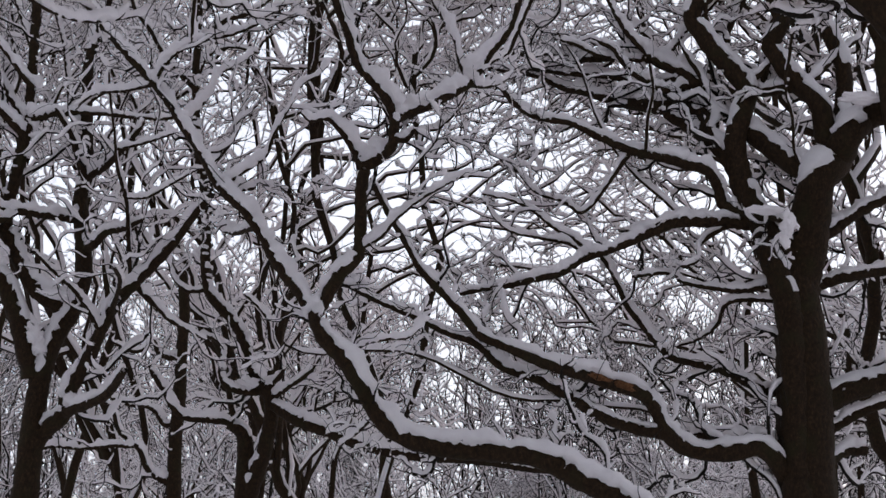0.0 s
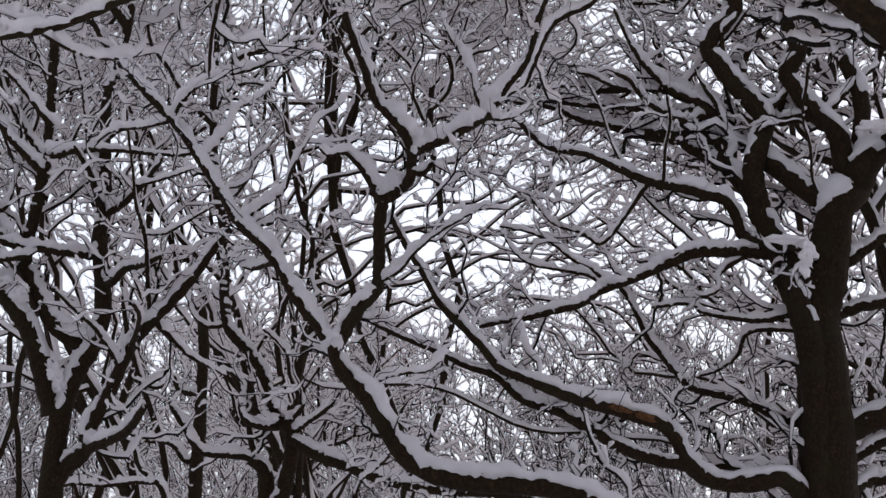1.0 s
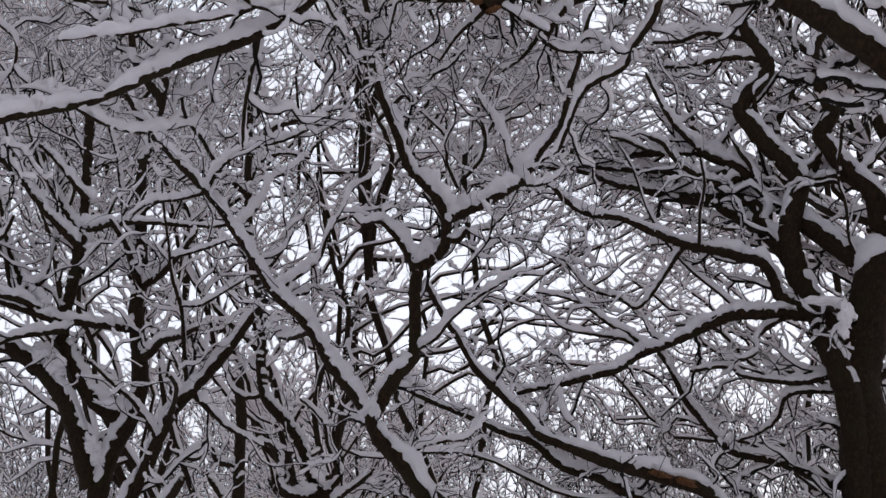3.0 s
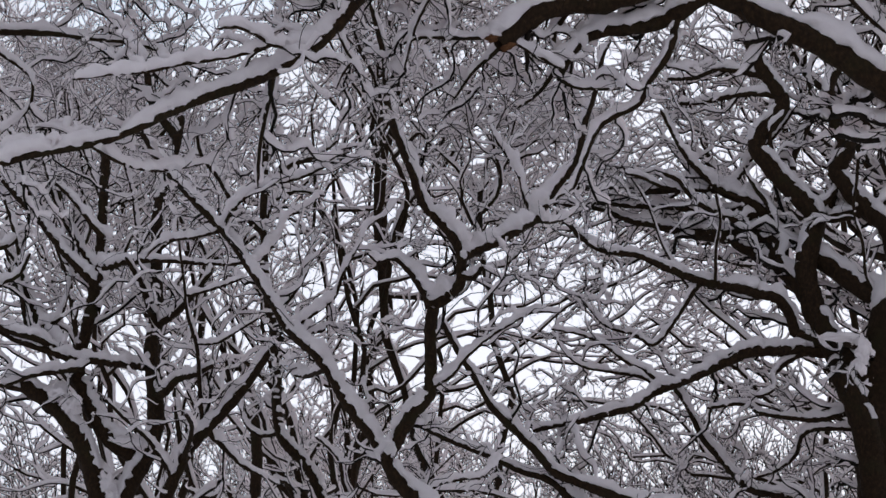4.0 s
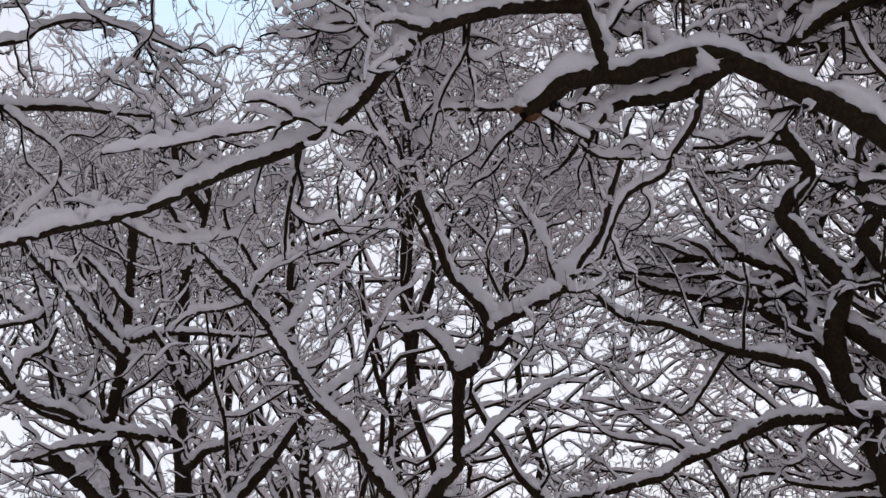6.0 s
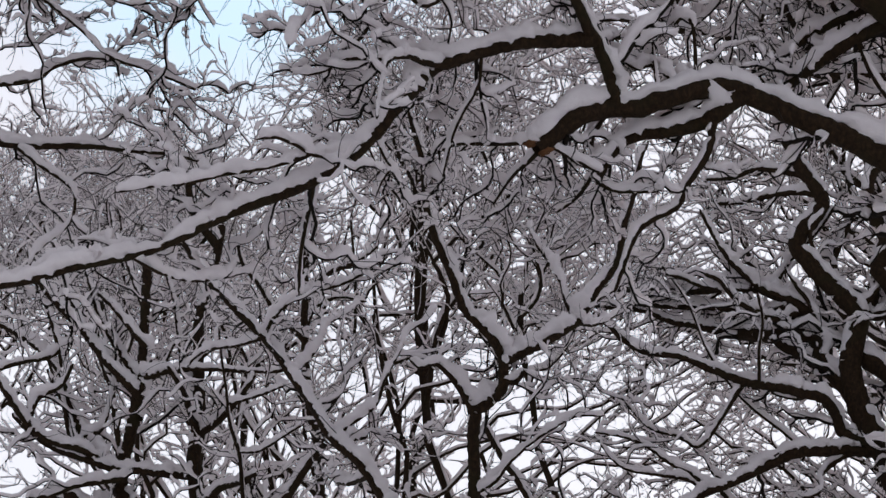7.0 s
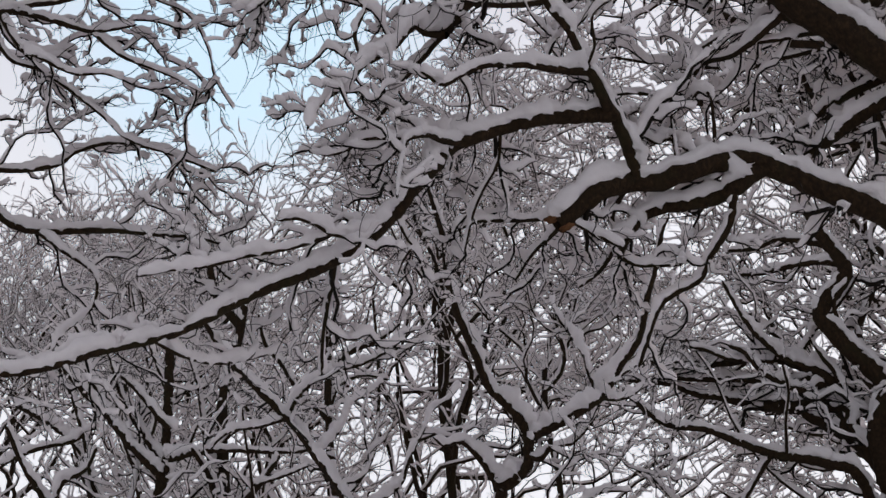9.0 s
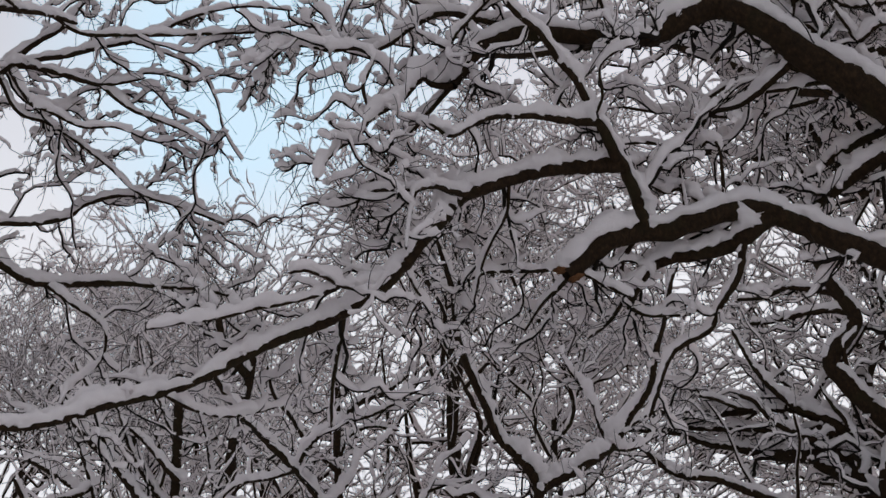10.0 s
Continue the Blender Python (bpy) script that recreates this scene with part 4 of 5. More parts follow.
limb(forked_oak, "limb", [(-2.40, 12.49, 3.34), (-2.26, 12.05, 3.49), (-2.25, 11.76, 3.56)], 0.025, 0.014, 1.4)
limb(forked_oak, "limb", [(-2.54, 12.75, 5.88), (-2.70, 12.61, 6.10), (-2.74, 12.50, 6.35), (-2.84, 12.43, 6.51), (-2.90, 12.29, 6.70)], 0.042, 0.016, 1)
limb(forked_oak, "limb", [(-3.06, 12.57, 4.64), (-3.31, 12.53, 4.90), (-3.53, 12.60, 5.19), (-3.75, 12.57, 5.43), (-3.90, 12.54, 5.64), (-4.00, 12.62, 5.88)], 0.038, 0.017, 1.1)
limb(forked_oak, "limb", [(-3.05, 12.56, 4.72), (-3.25, 12.61, 5.02), (-3.43, 12.69, 5.32), (-3.52, 12.71, 5.58), (-3.60, 12.80, 5.82)], 0.029, 0.015, 1.1)
limb(forked_oak, "limb", [(-2.68, 12.72, 4.07), (-3.14, 12.54, 4.11), (-3.34, 12.48, 4.18), (-3.47, 12.34, 4.24), (-3.68, 12.32, 4.30), (-3.82, 12.22, 4.42), (-3.92, 12.04, 4.59), (-4.02, 12.02, 4.78), (-4.08, 11.90, 4.97)], 0.034, 0.016, 1.2)
limb(forked_oak, "limb", [(-3.03, 12.55, 5.25), (-3.22, 12.70, 5.72), (-3.38, 12.87, 6.06), (-3.45, 12.94, 6.33)], 0.023, 0.013, 1)
limb(forked_oak, "limb", [(-3.04, 12.54, 4.83), (-2.91, 12.56, 4.86), (-2.73, 12.62, 4.87), (-2.58, 12.70, 5.03), (-2.39, 12.78, 5.11)], 0.025, 0.015, 1.1)
limb(forked_oak, "limb", [(-3.54, 12.60, 5.20), (-3.67, 12.67, 5.51), (-3.76, 12.73, 5.81), (-3.95, 12.85, 6.14)], 0.027, 0.015, 1.1)
limb(forked_oak, "limb", [(-3.82, 12.22, 4.42), (-3.76, 12.27, 4.62), (-3.61, 12.32, 4.71), (-3.52, 12.30, 4.87)], 0.027, 0.012, 1.2)
limb(forked_oak, "limb", [(-3.15, 12.53, 4.08), (-3.45, 12.42, 4.18), (-3.67, 12.45, 4.27), (-3.84, 12.38, 4.39), (-3.99, 12.40, 4.54)], 0.033, 0.019, 1.1)
limb(forked_oak, "limb", [(-3.16, 12.52, 4.04), (-3.44, 12.32, 3.97), (-3.62, 12.24, 3.89), (-3.78, 12.12, 3.85)], 0.027, 0.016, 1.2)
limb(forked_oak, "limb", [(-3.45, 12.43, 4.18), (-3.59, 12.53, 4.39), (-3.64, 12.53, 4.60), (-3.76, 12.61, 4.85)], 0.027, 0.015, 1)
limb(forked_oak, "limb", [(-2.69, 12.72, 4.15), (-2.64, 12.84, 4.38), (-2.62, 12.91, 4.61), (-2.54, 12.96, 4.80)], 0.025, 0.013, 1)
limb(forked_oak, "limb", [(-3.37, 12.50, 4.22), (-3.48, 12.53, 4.36), (-3.61, 12.56, 4.66), (-3.67, 12.59, 4.89), (-3.73, 12.61, 5.12), (-3.83, 12.64, 5.40), (-3.92, 12.67, 5.59), (-3.98, 12.70, 5.88)], 0.034, 0.017, 1.2)
limb(forked_oak, "limb", [(-3.48, 12.50, 4.35), (-3.37, 12.58, 4.44), (-3.33, 12.65, 4.67), (-3.33, 12.73, 4.86), (-3.34, 12.80, 5.15)], 0.027, 0.013, 1.2)
limb(forked_oak, "limb", [(-2.74, 12.70, 4.74), (-2.80, 12.76, 4.97), (-2.85, 12.82, 5.22), (-2.89, 12.88, 5.44), (-2.95, 12.94, 5.62), (-3.02, 13.00, 5.83)], 0.03, 0.014, 1.2)
limb(forked_oak, "limb", [(-3.72, 12.60, 5.05), (-3.80, 12.52, 4.98), (-3.95, 12.45, 4.94), (-4.14, 12.38, 4.86), (-4.32, 12.30, 4.73)], 0.02, 0.014, 1.4)
limb(forked_oak, "limb", [(-4.34, 12.90, 5.41), (-4.08, 12.82, 5.24), (-3.87, 12.75, 5.07), (-3.71, 12.68, 4.87), (-3.64, 12.60, 4.72)], 0.018, 0.02, 1.3)
limb(forked_oak, "limb", [(-3.73, 12.80, 5.53), (-3.60, 12.70, 5.31), (-3.51, 12.60, 5.17)], 0.02, 0.02, 1.3)
# slim oak
limb(slim_oak, "trunk", [(-1.59, 13.91, 0.26), (-1.59, 13.91, 1.55), (-1.57, 13.91, 2.06), (-1.57, 13.91, 2.43), (-1.59, 13.91, 2.58), (-1.70, 13.90, 2.66)], [0.113, 0.104, 0.095, 0.090, 0.081, 0.054], 0.045, 0.5)
limb(slim_oak, "limb", [(-1.59, 13.91, 1.55), (-1.53, 13.88, 2.06), (-1.42, 13.85, 2.42), (-1.36, 13.80, 2.68), (-1.37, 13.77, 2.85), (-1.43, 13.70, 2.93)], 0.077, 0.053, 0.7)
limb(slim_oak, "limb", [(-1.37, 13.77, 2.81), (-1.16, 13.65, 2.67), (-0.94, 13.62, 2.58), (-0.62, 13.43, 2.45), (-0.36, 13.30, 2.38), (-0.06, 13.27, 2.34), (0.28, 13.10, 2.31), (0.64, 12.85, 2.24), (0.82, 12.72, 2.22)], 0.049, 0.023, 1.3)
limb(slim_oak, "limb", [(-1.41, 13.72, 2.90), (-1.57, 13.70, 2.89), (-1.69, 13.59, 2.92), (-1.75, 13.62, 3.04)], 0.036, 0.022, [1.3, 1.6, 1.2, 0.5])
limb(slim_oak, "limb", [(-1.41, 13.72, 2.90), (-1.53, 13.72, 3.12), (-1.60, 13.69, 3.34), (-1.73, 13.66, 3.52), (-1.84, 13.65, 3.65), (-1.89, 13.69, 3.88), (-1.89, 13.73, 4.21), (-1.92, 13.73, 4.53), (-1.97, 13.69, 4.85), (-2.01, 13.75, 5.24), (-2.00, 13.68, 5.60), (-2.00, 13.76, 6.10), (-2.03, 13.71, 6.37)], 0.049, 0.027, 0.9)
limb(slim_oak, "limb", [(-1.40, 13.73, 2.89), (-1.26, 13.67, 3.05), (-1.31, 13.70, 3.16), (-1.36, 13.60, 3.29), (-1.38, 13.53, 3.45), (-1.50, 13.53, 3.59), (-1.56, 13.49, 3.63)], 0.022, 0.013, 1.3)
limb(slim_oak, "limb", [(-1.37, 13.77, 2.81), (-1.25, 13.68, 2.90), (-1.12, 13.59, 2.97), (-1.00, 13.51, 3.06)], 0.027, 0.015, 1.3)
limb(slim_oak, "limb", [(-1.59, 13.91, 2.55), (-1.71, 13.86, 2.66), (-1.87, 13.73, 2.67), (-2.04, 13.67, 2.69), (-2.12, 13.60, 2.77), (-2.18, 13.64, 2.88), (-2.25, 13.53, 3.00), (-2.29, 13.53, 3.10)], 0.034, 0.018, 1.3)
limb(slim_oak, "limb", [(-1.85, 13.66, 3.70), (-2.03, 13.70, 3.69), (-2.15, 13.75, 3.80), (-2.21, 13.82, 3.95), (-2.32, 13.91, 4.06)], 0.020, 0.011, 1.2)
limb(slim_oak, "limb", [(-1.93, 13.72, 4.61), (-1.67, 13.75, 5.00), (-1.62, 13.90, 5.42), (-1.61, 13.94, 5.86), (-1.63, 14.01, 6.18), (-1.65, 14.04, 6.48)], 0.016, 0.011, 0.8)
limb(slim_oak, "limb", [(-1.74, 13.62, 3.04), (-1.75, 13.84, 3.22), (-1.83, 13.94, 3.33), (-1.98, 14.05, 3.39)], 0.026, 0.018, 0.7)
limb(slim_oak, "limb", [(-2.00, 13.73, 5.34), (-2.22, 13.58, 5.55), (-2.35, 13.54, 5.78), (-2.48, 13.47, 5.96), (-2.52, 13.41, 6.19)], 0.025, 0.013, 1.1)
limb(slim_oak, "limb", [(-2.00, 13.70, 5.71), (-1.81, 13.67, 5.89), (-1.57, 13.65, 5.97), (-1.39, 13.68, 6.11)], 0.025, 0.013, 1.1)
limb(slim_oak, "limb", [(-2.00, 13.72, 5.43), (-1.92, 13.73, 5.62), (-1.74, 13.78, 5.72), (-1.51, 13.83, 5.68)], 0.022, 0.011, 1.1)
# young oak
limb(young_oak, "trunk", [(-2.70, 17.80, 0.16), (-2.72, 17.79, 2.20), (-2.72, 17.79, 2.77), (-2.69, 17.80, 3.23), (-2.68, 17.80, 3.75), (-2.66, 17.80, 4.04), (-2.69, 17.80, 4.51)], 0.116, 0.052, 0.6)
limb(young_oak, "limb", [(-2.72, 17.79, 2.32), (-2.97, 17.74, 2.47), (-3.06, 17.59, 2.69), (-3.24, 17.52, 2.85), (-3.30, 17.40, 3.07), (-3.45, 17.38, 3.19)], 0.038, 0.017, 1.3)
limb(young_oak, "limb", [(-3.08, 17.58, 2.71), (-3.32, 17.40, 2.70), (-3.59, 17.34, 2.67), (-3.84, 17.24, 2.69), (-4.05, 17.18, 2.61)], 0.026, 0.014, 1.5)
limb(young_oak, "limb", [(-2.71, 17.79, 2.98), (-2.83, 17.80, 2.94), (-2.96, 17.71, 3.10), (-3.16, 17.52, 3.12), (-3.36, 17.52, 3.20)], 0.029, 0.017, 1.3)
limb(young_oak, "limb", [(-2.68, 17.80, 3.60), (-2.90, 17.77, 3.66), (-2.96, 17.69, 3.79), (-3.10, 17.57, 3.66), (-3.32, 17.49, 3.74)], 0.035, 0.017, 1.2)


def clump(thing, at, size, tilt=0.0, name="snow", label="heaped clump of snow in a fork", stuff=SNOW):
    """A heaped clump of snow caught in a fork or on a stub, or a ragged patch of torn wood."""
    bm = bmesh.new()
    bmesh.ops.create_icosphere(bm, subdivisions=4, radius=1.0)
    for v in bm.verts:
        n = v.co.normalized()
        here = Vector(at) * 7
        lumps = 0.85 + 0.5 * noise.noise(n * 1.6 + here) + 0.28 * noise.noise(n * 3.7 + here) + 0.14 * noise.noise(n * 9 + here)
        v.co = Vector((n.x * size[0], n.y * size[1], n.z * size[2] * (1.0 if n.z > 0 else 0.8))) * max(lumps, 0.3)
    me = bpy.data.meshes.new(name)
    bm.to_mesh(me)
    bm.free()
    me.shade_smooth()
    me.materials.append(stuff)
    ob = part(name, me, thing, label)
    ob.matrix_basis = pose(*at, 0, tilt, 0)


def finish(thing, branch_gap=0.2, scale=1.0, extra=0.0, lean=(0, 0, 0), twig_each=(4, 4), size=(0.3, 1.05), load=1.0, sparse_below=0.0, whips=3):
    """Branches as parts, and the fine twigs in one part, along all the limbs of a near tree."""
    for p, r, length, name in list(GROWN[thing]):
        if name == "trunk" or extra * length < 0.5:
            continue
        q, s = sprout(p, r, int(round(extra * length)), (0.8 * scale, 2.2 * scale), 0.4, 16, lean=lean, bend=0.12)
        s = np.clip(s, 0.007, 0.011)
        for i in range(len(q)):
            a, b = q[i:i + 1], s[i:i + 1]
            ob = part("limb", mesh_of("limb", *tubes(a, b, 6, 0.05), BARK), thing)
            part("snow", mesh_of("snow", *snow_tubes(a, b, 1.2 * b + 0.016, 7, 0.3), SNOW), ob)
            GROWN[thing].append((a, b, 1.5 * scale, "limb"))
    level2 = []
    for p, r, length, name in GROWN[thing]:
        if name == "trunk" and thing.name != "oak":
            continue
        wide = 1.7 if p[0, :, 2].mean() < sparse_below else 1.0        # barer on the low limbs
        count = max(2, int(length / (branch_gap * wide)))
        q, s = sprout(p, r, count, (size[0] * scale, size[1] * scale), 0.42, 13, bend=0.2, lean=(0, 0.95, 0.12))
        s = np.clip(s, 0.005, 0.013)
        level2.append((q, s))
    q2, r2 = np.concatenate([a for a, _ in level2]), np.concatenate([b for _, b in level2])
    for i in range(len(q2)):
        p, r = q2[i:i + 1], r2[i:i + 1]
        ob = part("branch", mesh_of("branch", *tubes(p, r, 5, 0.05), TWIG), thing)
        part("snow", mesh_of("snow", *snow_tubes(p, r, 1.1 * r + 0.013 * load, 7, 0.4, 0.04, 0.6), SNOW), ob)
    q3, r3 = sprout(q2, r2, twig_each[0], (0.1 * scale, 0.36 * scale), 0.6, 7, bend=0.24, lean=(0, 0.3, 0), tip=True, least=0.0024)
    q4, r4 = sprout(q3, r3, twig_each[1], (0.05 * scale, 0.19 * scale), 0.7, 5, bend=0.28, tip=True, least=0.0019)
    q5, r5 = sprout(q2, r2, whips, (0.18 * scale, 0.6 * scale), 0.35, 7, bend=0.13, lift=0.1, tip=True, least=0.0025)     # bare whips
    twigs = part("crown", mesh_of("crown", *joined([tubes(q3, r3, 4), tubes(q4, r4, 3), tubes(q5, r5, 3)]), TWIG), thing, "fine dark twigs", "stuff")
    laden, few = rng.random(len(q3)) < 0.8, rng.random(len(q4)) < 0.35           # the other twigs have shed their snow
    caught = [snow_tubes(q3[laden], r3[laden], 1.2 * r3[laden] + 0.0145 * load, 5, 0.55, 0, 0.5), snow_tubes(q4[few], r4[few], 1.2 * r4[few] + 0.012 * load, 4, 0.55, 0, 0.6)]
    part("snow", mesh_of("snow", *joined(caught), SNOW), twigs, "snow caught on the twigs", "stuff")


clump(forked_oak, (-3.35, 12.50, 3.87), (0.105, 0.062, 0.089), 25)
clump(forked_oak, (-3.24, 12.50, 3.77), (0.089, 0.056, 0.081), 40)
clump(forked_oak, (-2.97, 12.58, 3.20), (0.061, 0.043, 0.097), -15)
clump(forked_oak, (-2.93, 12.60, 3.11), (0.053, 0.037, 0.073), 0)
clump(forked_oak, (-2.84, 12.60, 3.50), (0.114, 0.034, 0.049), 12)
clump(stout_oak, (2.22, 11.05, 3.71), (0.053, 0.037, 0.093), 10)
clump(stout_oak, (2.20, 11.05, 3.61), (0.036, 0.025, 0.064), 0)
clump(stout_oak, (2.11, 11.30, 3.86), (0.131, 0.025, 0.036), 3)
clump(slim_oak, (-1.43, 13.60, 3.09), (0.079, 0.055, 0.105), 0)
clump(slim_oak, (-1.53, 13.62, 2.96), (0.085, 0.045, 0.048), 8)
clump(stout_oak, (2.84, 11.40, 4.65), (0.184, 0.039, 0.055), 0)
clump(stout_oak, (1.00, 11.255, 2.75), (0.085, 0.02, 0.024), 16, "torn_wood", "reddish torn wood under split bark", TORN)
clump(stout_oak, (1.17, 11.290, 2.70), (0.07, 0.022, 0.03), 20, "torn_wood", "reddish torn wood under split bark", TORN)
clump(near_oak, (-0.04, 6.90, 4.30), (0.031, 0.016, 0.020), -10, "torn_wood", "reddish torn wood under split bark", TORN)
clump(near_oak, (0.02, 6.90, 4.26), (0.036, 0.012, 0.016), -25, "torn_wood", "reddish torn wood under split bark", TORN)

finish(oak, 0.3, 1.0, load=0.95, whips=6)
finish(stout_oak, 0.26, 1.0, 0.45, (0, 0.9, 0.3), load=1.0)
finish(near_oak, 0.17, 0.85, 0.45, (-0.1, 1.1, 0.4), size=(0.25, 0.85), load=1.45, sparse_below=4.3, whips=5)
finish(side_oak, 0.2, 0.75, whips=5)
finish(forked_oak, 0.45, 1.1, 0.2, (0, 0.9, 0.6), (3, 2))
finish(slim_oak, 0.45, 1.2, 0.2, (0, 0.9, 0.6), (3, 2))
finish(young_oak, 0.35, 1.4, twig_each=(3, 2))


# ---------------------------------------------------------------- the wood behind
def wood_oak(height, levels, stout=0.009, load=0.018, fork=0.42, lean=(0.0, 0.0), fan=False, reach=None, low=0.55, name="wood_oak", label="bare oak in the wood behind, every crooked bough white with snow"):
    """A crooked oak that forks again and again, with its base at the origin. levels: shoots each, shortest and longest, points."""
    thing = tagged(new(name), label, "tree", "trees of the wood")
    k = 14
    z = np.linspace(-0.2, height * fork, k)
    sway = np.linspace(0, 1, k)[:, None] * np.pi * np.array([1.9, 1.4]) + rng.uniform(0, 6, 2)
    wob = np.cumsum(rng.normal(size=(k, 2)) * height * 0.008, axis=0) + height * 0.018 * (np.sin(sway) - np.sin(sway[:1]))
    up = (np.clip(z, 0, None) / height)[:, None] ** 1.5 * np.array(lean)
    p = np.concatenate([wob + up, z[:, None]], 1)[None]
    r = (height * stout * np.linspace(1, 0.6, k) ** 0.8)[None]
    trunk = part("trunk", mesh_of("trunk", *tubes(p, r, 9, 0.05), BARK), thing)
    part("snow", mesh_of("snow", *snow_tubes(p, r, 0.5 * r, 6), SNOW), trunk)
    wood, snow = [], []
    for depth, (each, short, long, points) in enumerate(levels):
        steep = fan and depth == 0                   # limbs that rise in a narrow fan
        p, r = sprout(p, r, each + 2 * steep, (height * short * (1 + 0.5 * steep), height * long * (1 + 0.35 * steep)), 0.62 if depth else 0.7, points,
                      spread=0.75 if depth else 0.4 if fan else 0.6, lift=1.3 if steep else 0.6 if depth < 2 else 0.25, bend=0.15 if steep else 0.2 if depth < 2 else 0.24,
                      first=low if depth == 0 else 0.25, lean=reach if reach and depth == 0 else (0.25 * lean[0] / height, 0, 0), tip=True, least=0.0036 - 0.0003 * depth)
        h = 1.1 * np.minimum(r, 0.03) + load * (0.75 if depth > 3 else 1.0)
        if depth < 2:
            for i in range(len(p)):
                a, b = p[i:i + 1], r[i:i + 1]
                ob = part("limb" if depth == 0 else "branch", mesh_of("limb", *tubes(a, b, 6, 0.06), BARK), thing)
                part("snow", mesh_of("snow", *snow_tubes(a, b, h[i:i + 1], 6, 0.3, 0.05), SNOW), ob)
        else:
            wood.append(tubes(p, r, 3))
            laden = rng.random(len(p)) < (0.8 if depth > 3 else 1.0)
            snow.append(snow_tubes(p[laden], r[laden], h[laden], 5 if depth < 3 else 4 if depth < 4 else 3, 0.5, 0, 0.4, depth < 3))
    twigs = part("crown", mesh_of("crown", *joined(wood), TWIG), thing, "mesh of fine dark twigs", "stuff")
    part("snow", mesh_of("snow", *joined(snow), SNOW), twigs, "snow caught on the twigs", "stuff")
    return thing


def planted(sources, spots, place, turn=180):
    """Trees set out at (x, y, height); the sources themselves are the first ones."""
    for i, (x, y, tall) in enumerate(spots):
        src, size = sources[i % len(sources)]
        m = pose(x, y, 0, 0, 0, place.uniform(-turn, turn)) @ Matrix.Scale(tall / size, 4)
        if i < len(sources):
            src.matrix_basis = m
        else:
            copy_thing(src, m)


RICH = [(5, 0.24, 0.42, 14), (5, 0.12, 0.24, 10), (6, 0.055, 0.13, 7), (5, 0.026, 0.06, 5), (3, 0.013, 0.032, 4)]
OPEN = [(4, 0.24, 0.42, 14), (4, 0.12, 0.26, 10), (4, 0.055, 0.13, 7), (3, 0.026, 0.06, 5), (2, 0.013, 0.032, 4)]
LACE = [(9, 0.3, 0.58, 20), (6, 0.09, 0.24, 11), (5, 0.045, 0.11, 7), (3, 0.02, 0.05, 5)]
VEIL = [(6, 0.3, 0.58, 24), (4, 0.09, 0.24, 12), (4, 0.04, 0.1, 7), (3, 0.02, 0.045, 5)]
BROAD = [(6, 0.2, 0.36, 14), (6, 0.1, 0.2, 10), (5, 0.05, 0.11, 7), (4, 0.026, 0.06, 5)]
PLAIN = [(5, 0.24, 0.42, 10), (5, 0.12, 0.24, 7), (5, 0.06, 0.13, 5), (5, 0.03, 0.065, 4)]


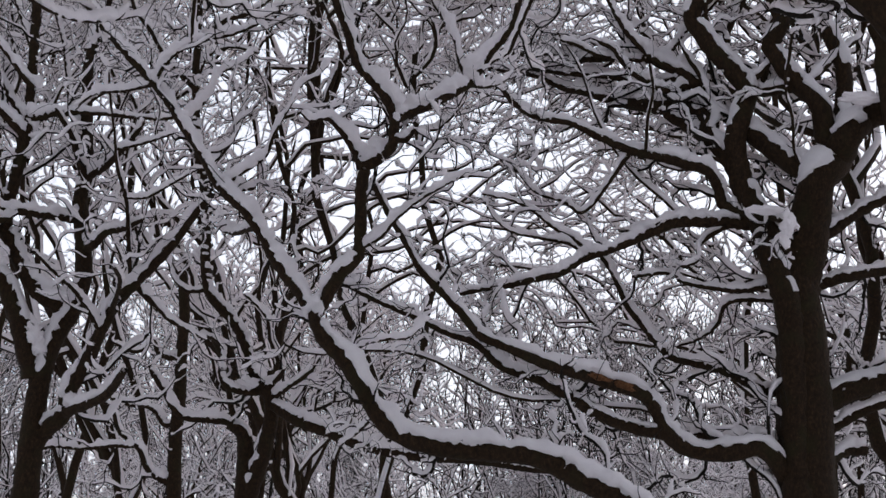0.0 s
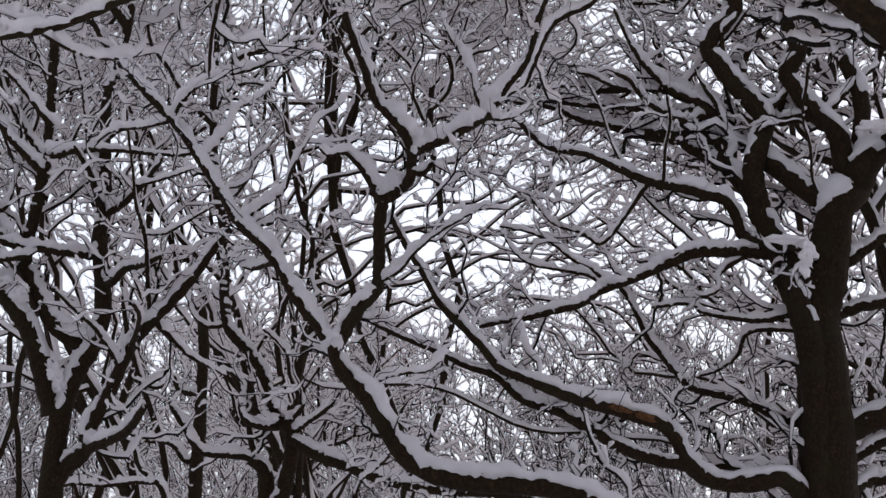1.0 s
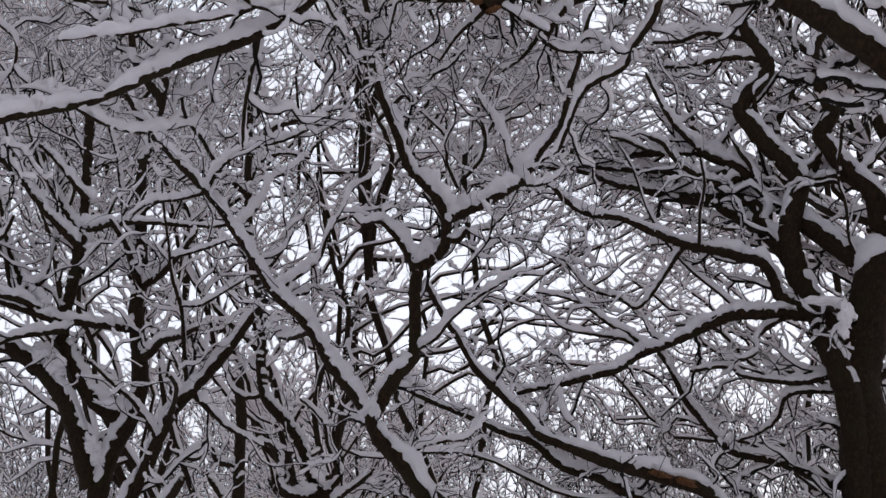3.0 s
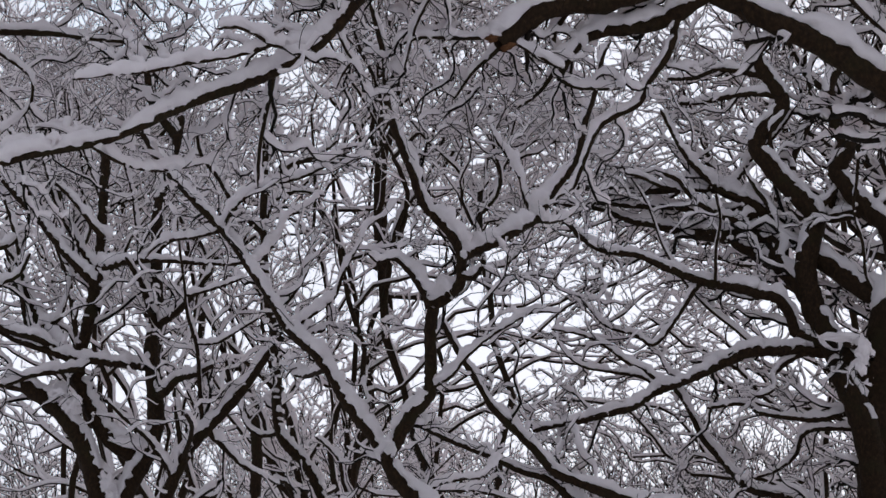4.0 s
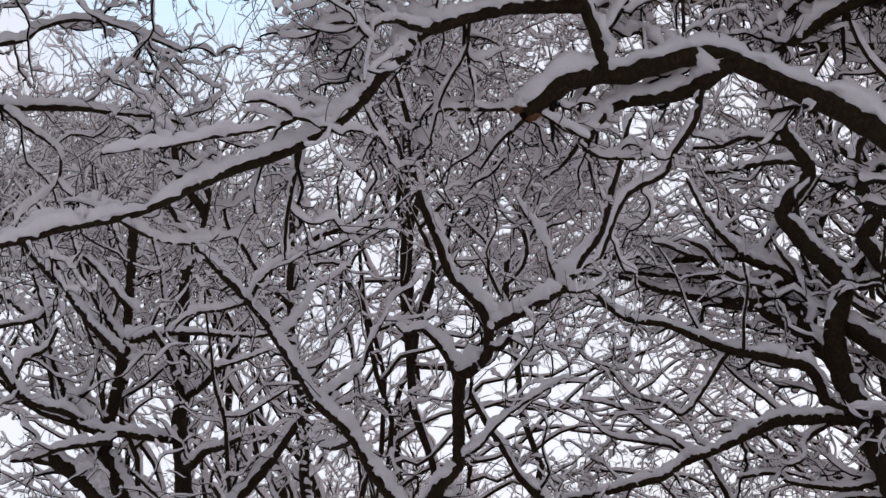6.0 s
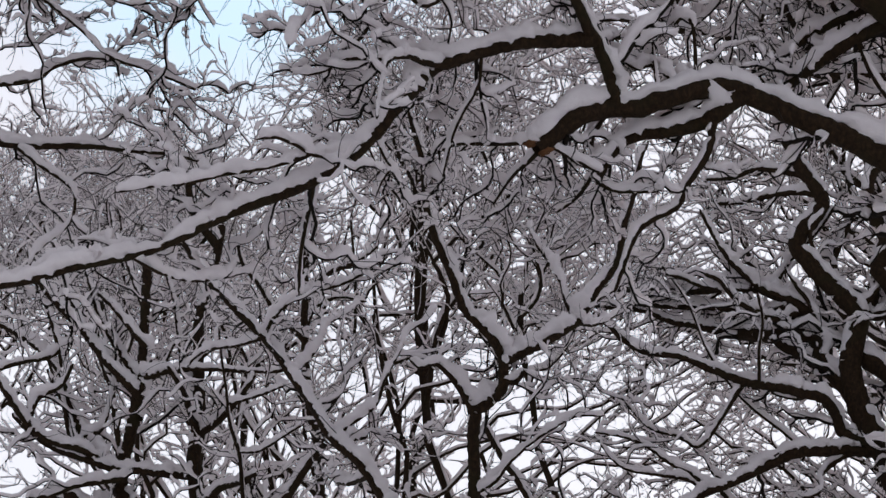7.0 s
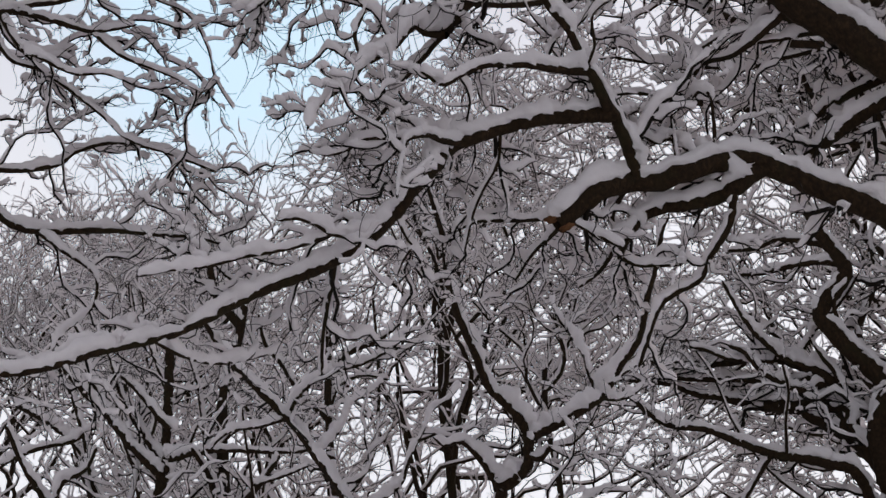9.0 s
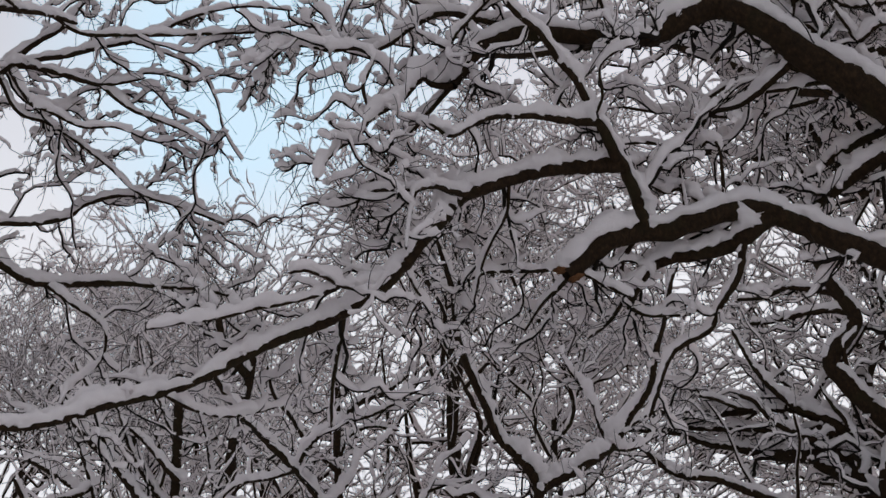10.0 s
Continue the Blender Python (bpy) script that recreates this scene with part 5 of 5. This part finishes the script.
def wood():
    place = random.Random(5)
    # oaks just behind the near ones, with limbs that rise in a fan
    planted([(wood_oak(12.0, OPEN, 0.006, load=0.022, fork=0.3, fan=True), 12.0)], [(-3.3, 18.0, 12.5), (-1.6, 22.0, 13.5)], place)
    # oaks with high fine crowns
    planted([(wood_oak(13.0, RICH, 0.0045, load=0.012, fork=0.52, low=0.7), 13.0), (wood_oak(13.0, RICH, 0.0045, load=0.012, fork=0.55, low=0.7), 13.0)],
            [(-4.9, 22.5, 14.5), (-7.4, 23.0, 14.5), (-2.7, 24.0, 15.5), (-0.9, 20.5, 14.0), (5.4, 19.0, 16.0)], place)
    # oaks beside the clearing that reach far across it, and one overhead
    planted([(wood_oak(12.0, VEIL, 0.0042, load=0.011, fork=0.62, reach=(-2.4, 0.0, 0.2), low=0.4), 12.0)], [(4.35, 20.5, 12.5), (5.3, 23.5, 12.8)], place, 12)
    planted([(wood_oak(12.0, VEIL, 0.0035, load=0.009, fork=0.6, reach=(2.2, 0.0, 0.25), low=0.6), 12.0)], [(-2.3, 20.5, 12.5), (-1.6, 25.5, 13.4)], place, 12)
    planted([(wood_oak(11.0, LACE, 0.007, load=0.018, fork=0.7, reach=(-1.7, 0.0, 0.3), low=0.74), 11.0)], [(4.2, 13.3, 11.5), (4.6, 14.8, 14.5), (3.6, 11.5, 11.0)], place, 15)
    planted([(wood_oak(14.0, RICH, 0.006, load=0.013, fork=0.55, lean=(-5.0, 0.0)), 14.0)], [(4.7, 15.0, 12.5)], place, 20)
    # slighter oaks between them
    planted([(wood_oak(12.0, PLAIN, 0.004, load=0.014, fork=0.68, low=0.88), 12.0)], [(-6.2, 24.5, 12.4), (3.7, 21.5, 14.5), (-8.4, 26.0, 13.0), (-5.1, 23.5, 12.6)], place)
    # low oaks with broad tops under the gap in the cloud and over the clearing
    planted([(wood_oak(9.0, BROAD, 0.0045, load=0.016, fork=0.68, lean=(1.0, 0.0), low=0.85), 9.0)], [(-5.1, 16.5, 9.2), (-1.0, 15.5, 9.0)], place, 15)
    # the wood further off
    rows = [(-2.6, 29.0, 12.5), (-3.6, 31.0, 12.0), (6.6, 28.0, 13.0), (5.7, 22.0, 10.5), (5.0, 17.5, 7.5)]
    for y, gap in ((33, 5.2), (40, 6.5)):
        for x in np.arange(-0.33 * y, 0.28 * y, gap):
            d = y + place.uniform(-2.5, 2.5)
            rows.append((x + place.uniform(-1.2, 1.2), d, 1.6 + d * place.uniform(0.11, 0.165)))
    planted([(wood_oak(10.0, PLAIN, 0.007, load=0.02, fork=f, name="far_oak", label="distant bare oak of the wood, white with snow"), 10.0) for f in (0.3, 0.36, 0.25)], rows, place)


def far_wood(label, n, near, far, low, high, boughs, sprigs, twig, load):
    """Distant trees that nobody could count: stems, boughs and snowy twigs, as high as low to high of their distance."""
    d = near + (far - near) * rng.random(n)
    x = d * (-0.33 + 0.61 * rng.random(n))
    tall = 1.6 + d * (low + (high - low) * rng.random(n))
    k = 6
    u = np.linspace(0, 1, k)
    stem = np.stack([np.repeat(x[:, None], k, 1), np.repeat(d[:, None], k, 1), -0.2 + u[None] * 0.85 * tall[:, None]], -1)
    stem[:, :, :2] += np.cumsum(rng.normal(size=(n, k, 2)), axis=1) * 0.42
    r = 4.2 * twig * np.linspace(1, 0.3, k)[None] * (0.7 + 0.6 * rng.random((n, 1)))
    q1, r1 = sprout(stem, r, boughs, (1.4, 3.6), 0.5, 6, spread=0.8, lift=0.9, bend=0.18, first=0.12)
    q2, r2 = sprout(q1, r1, sprigs, (0.3, 1.0), 0.55, 3, bend=0.34, tip=True)
    sets = [(stem, r, 4), (q1, np.clip(r1, 1.2 * twig, 3 * twig), 4), (q2, np.clip(r2, 0.8 * twig, 1.5 * twig), 3)]
    bv, bf, sv, sf, nb, ns = [], [], [], [], 0, 0
    for q, s, sides in sets:
        v, f = tubes(q, s, 3)
        bv.append(v.reshape(-1, 3)), bf.append(f + nb)
        nb += v.size // 3
        v, f = snow_tubes(q, s, 1.2 * s + load, sides, 0.35, 0, 0.3, False)
        sv.append(v.reshape(-1, 3)), sf.append(f + ns)
        ns += v.size // 3
    ob = new("far_wood", mesh_of("far_wood", np.vstack(bv), np.vstack(bf), TWIG))
    tagged(ob, label, "trees", kind="stuff")
    part("snow", mesh_of("snow", np.vstack(sv), np.vstack(sf), SNOW), ob, "snow on the distant twigs", "stuff")


rng = np.random.default_rng(21)
wood()
far_wood("distant wood edge, a dense tangle of dark snowy twigs", 340, 40, 66, 0.14, 0.205, 9, 8, 0.011, 0.022)
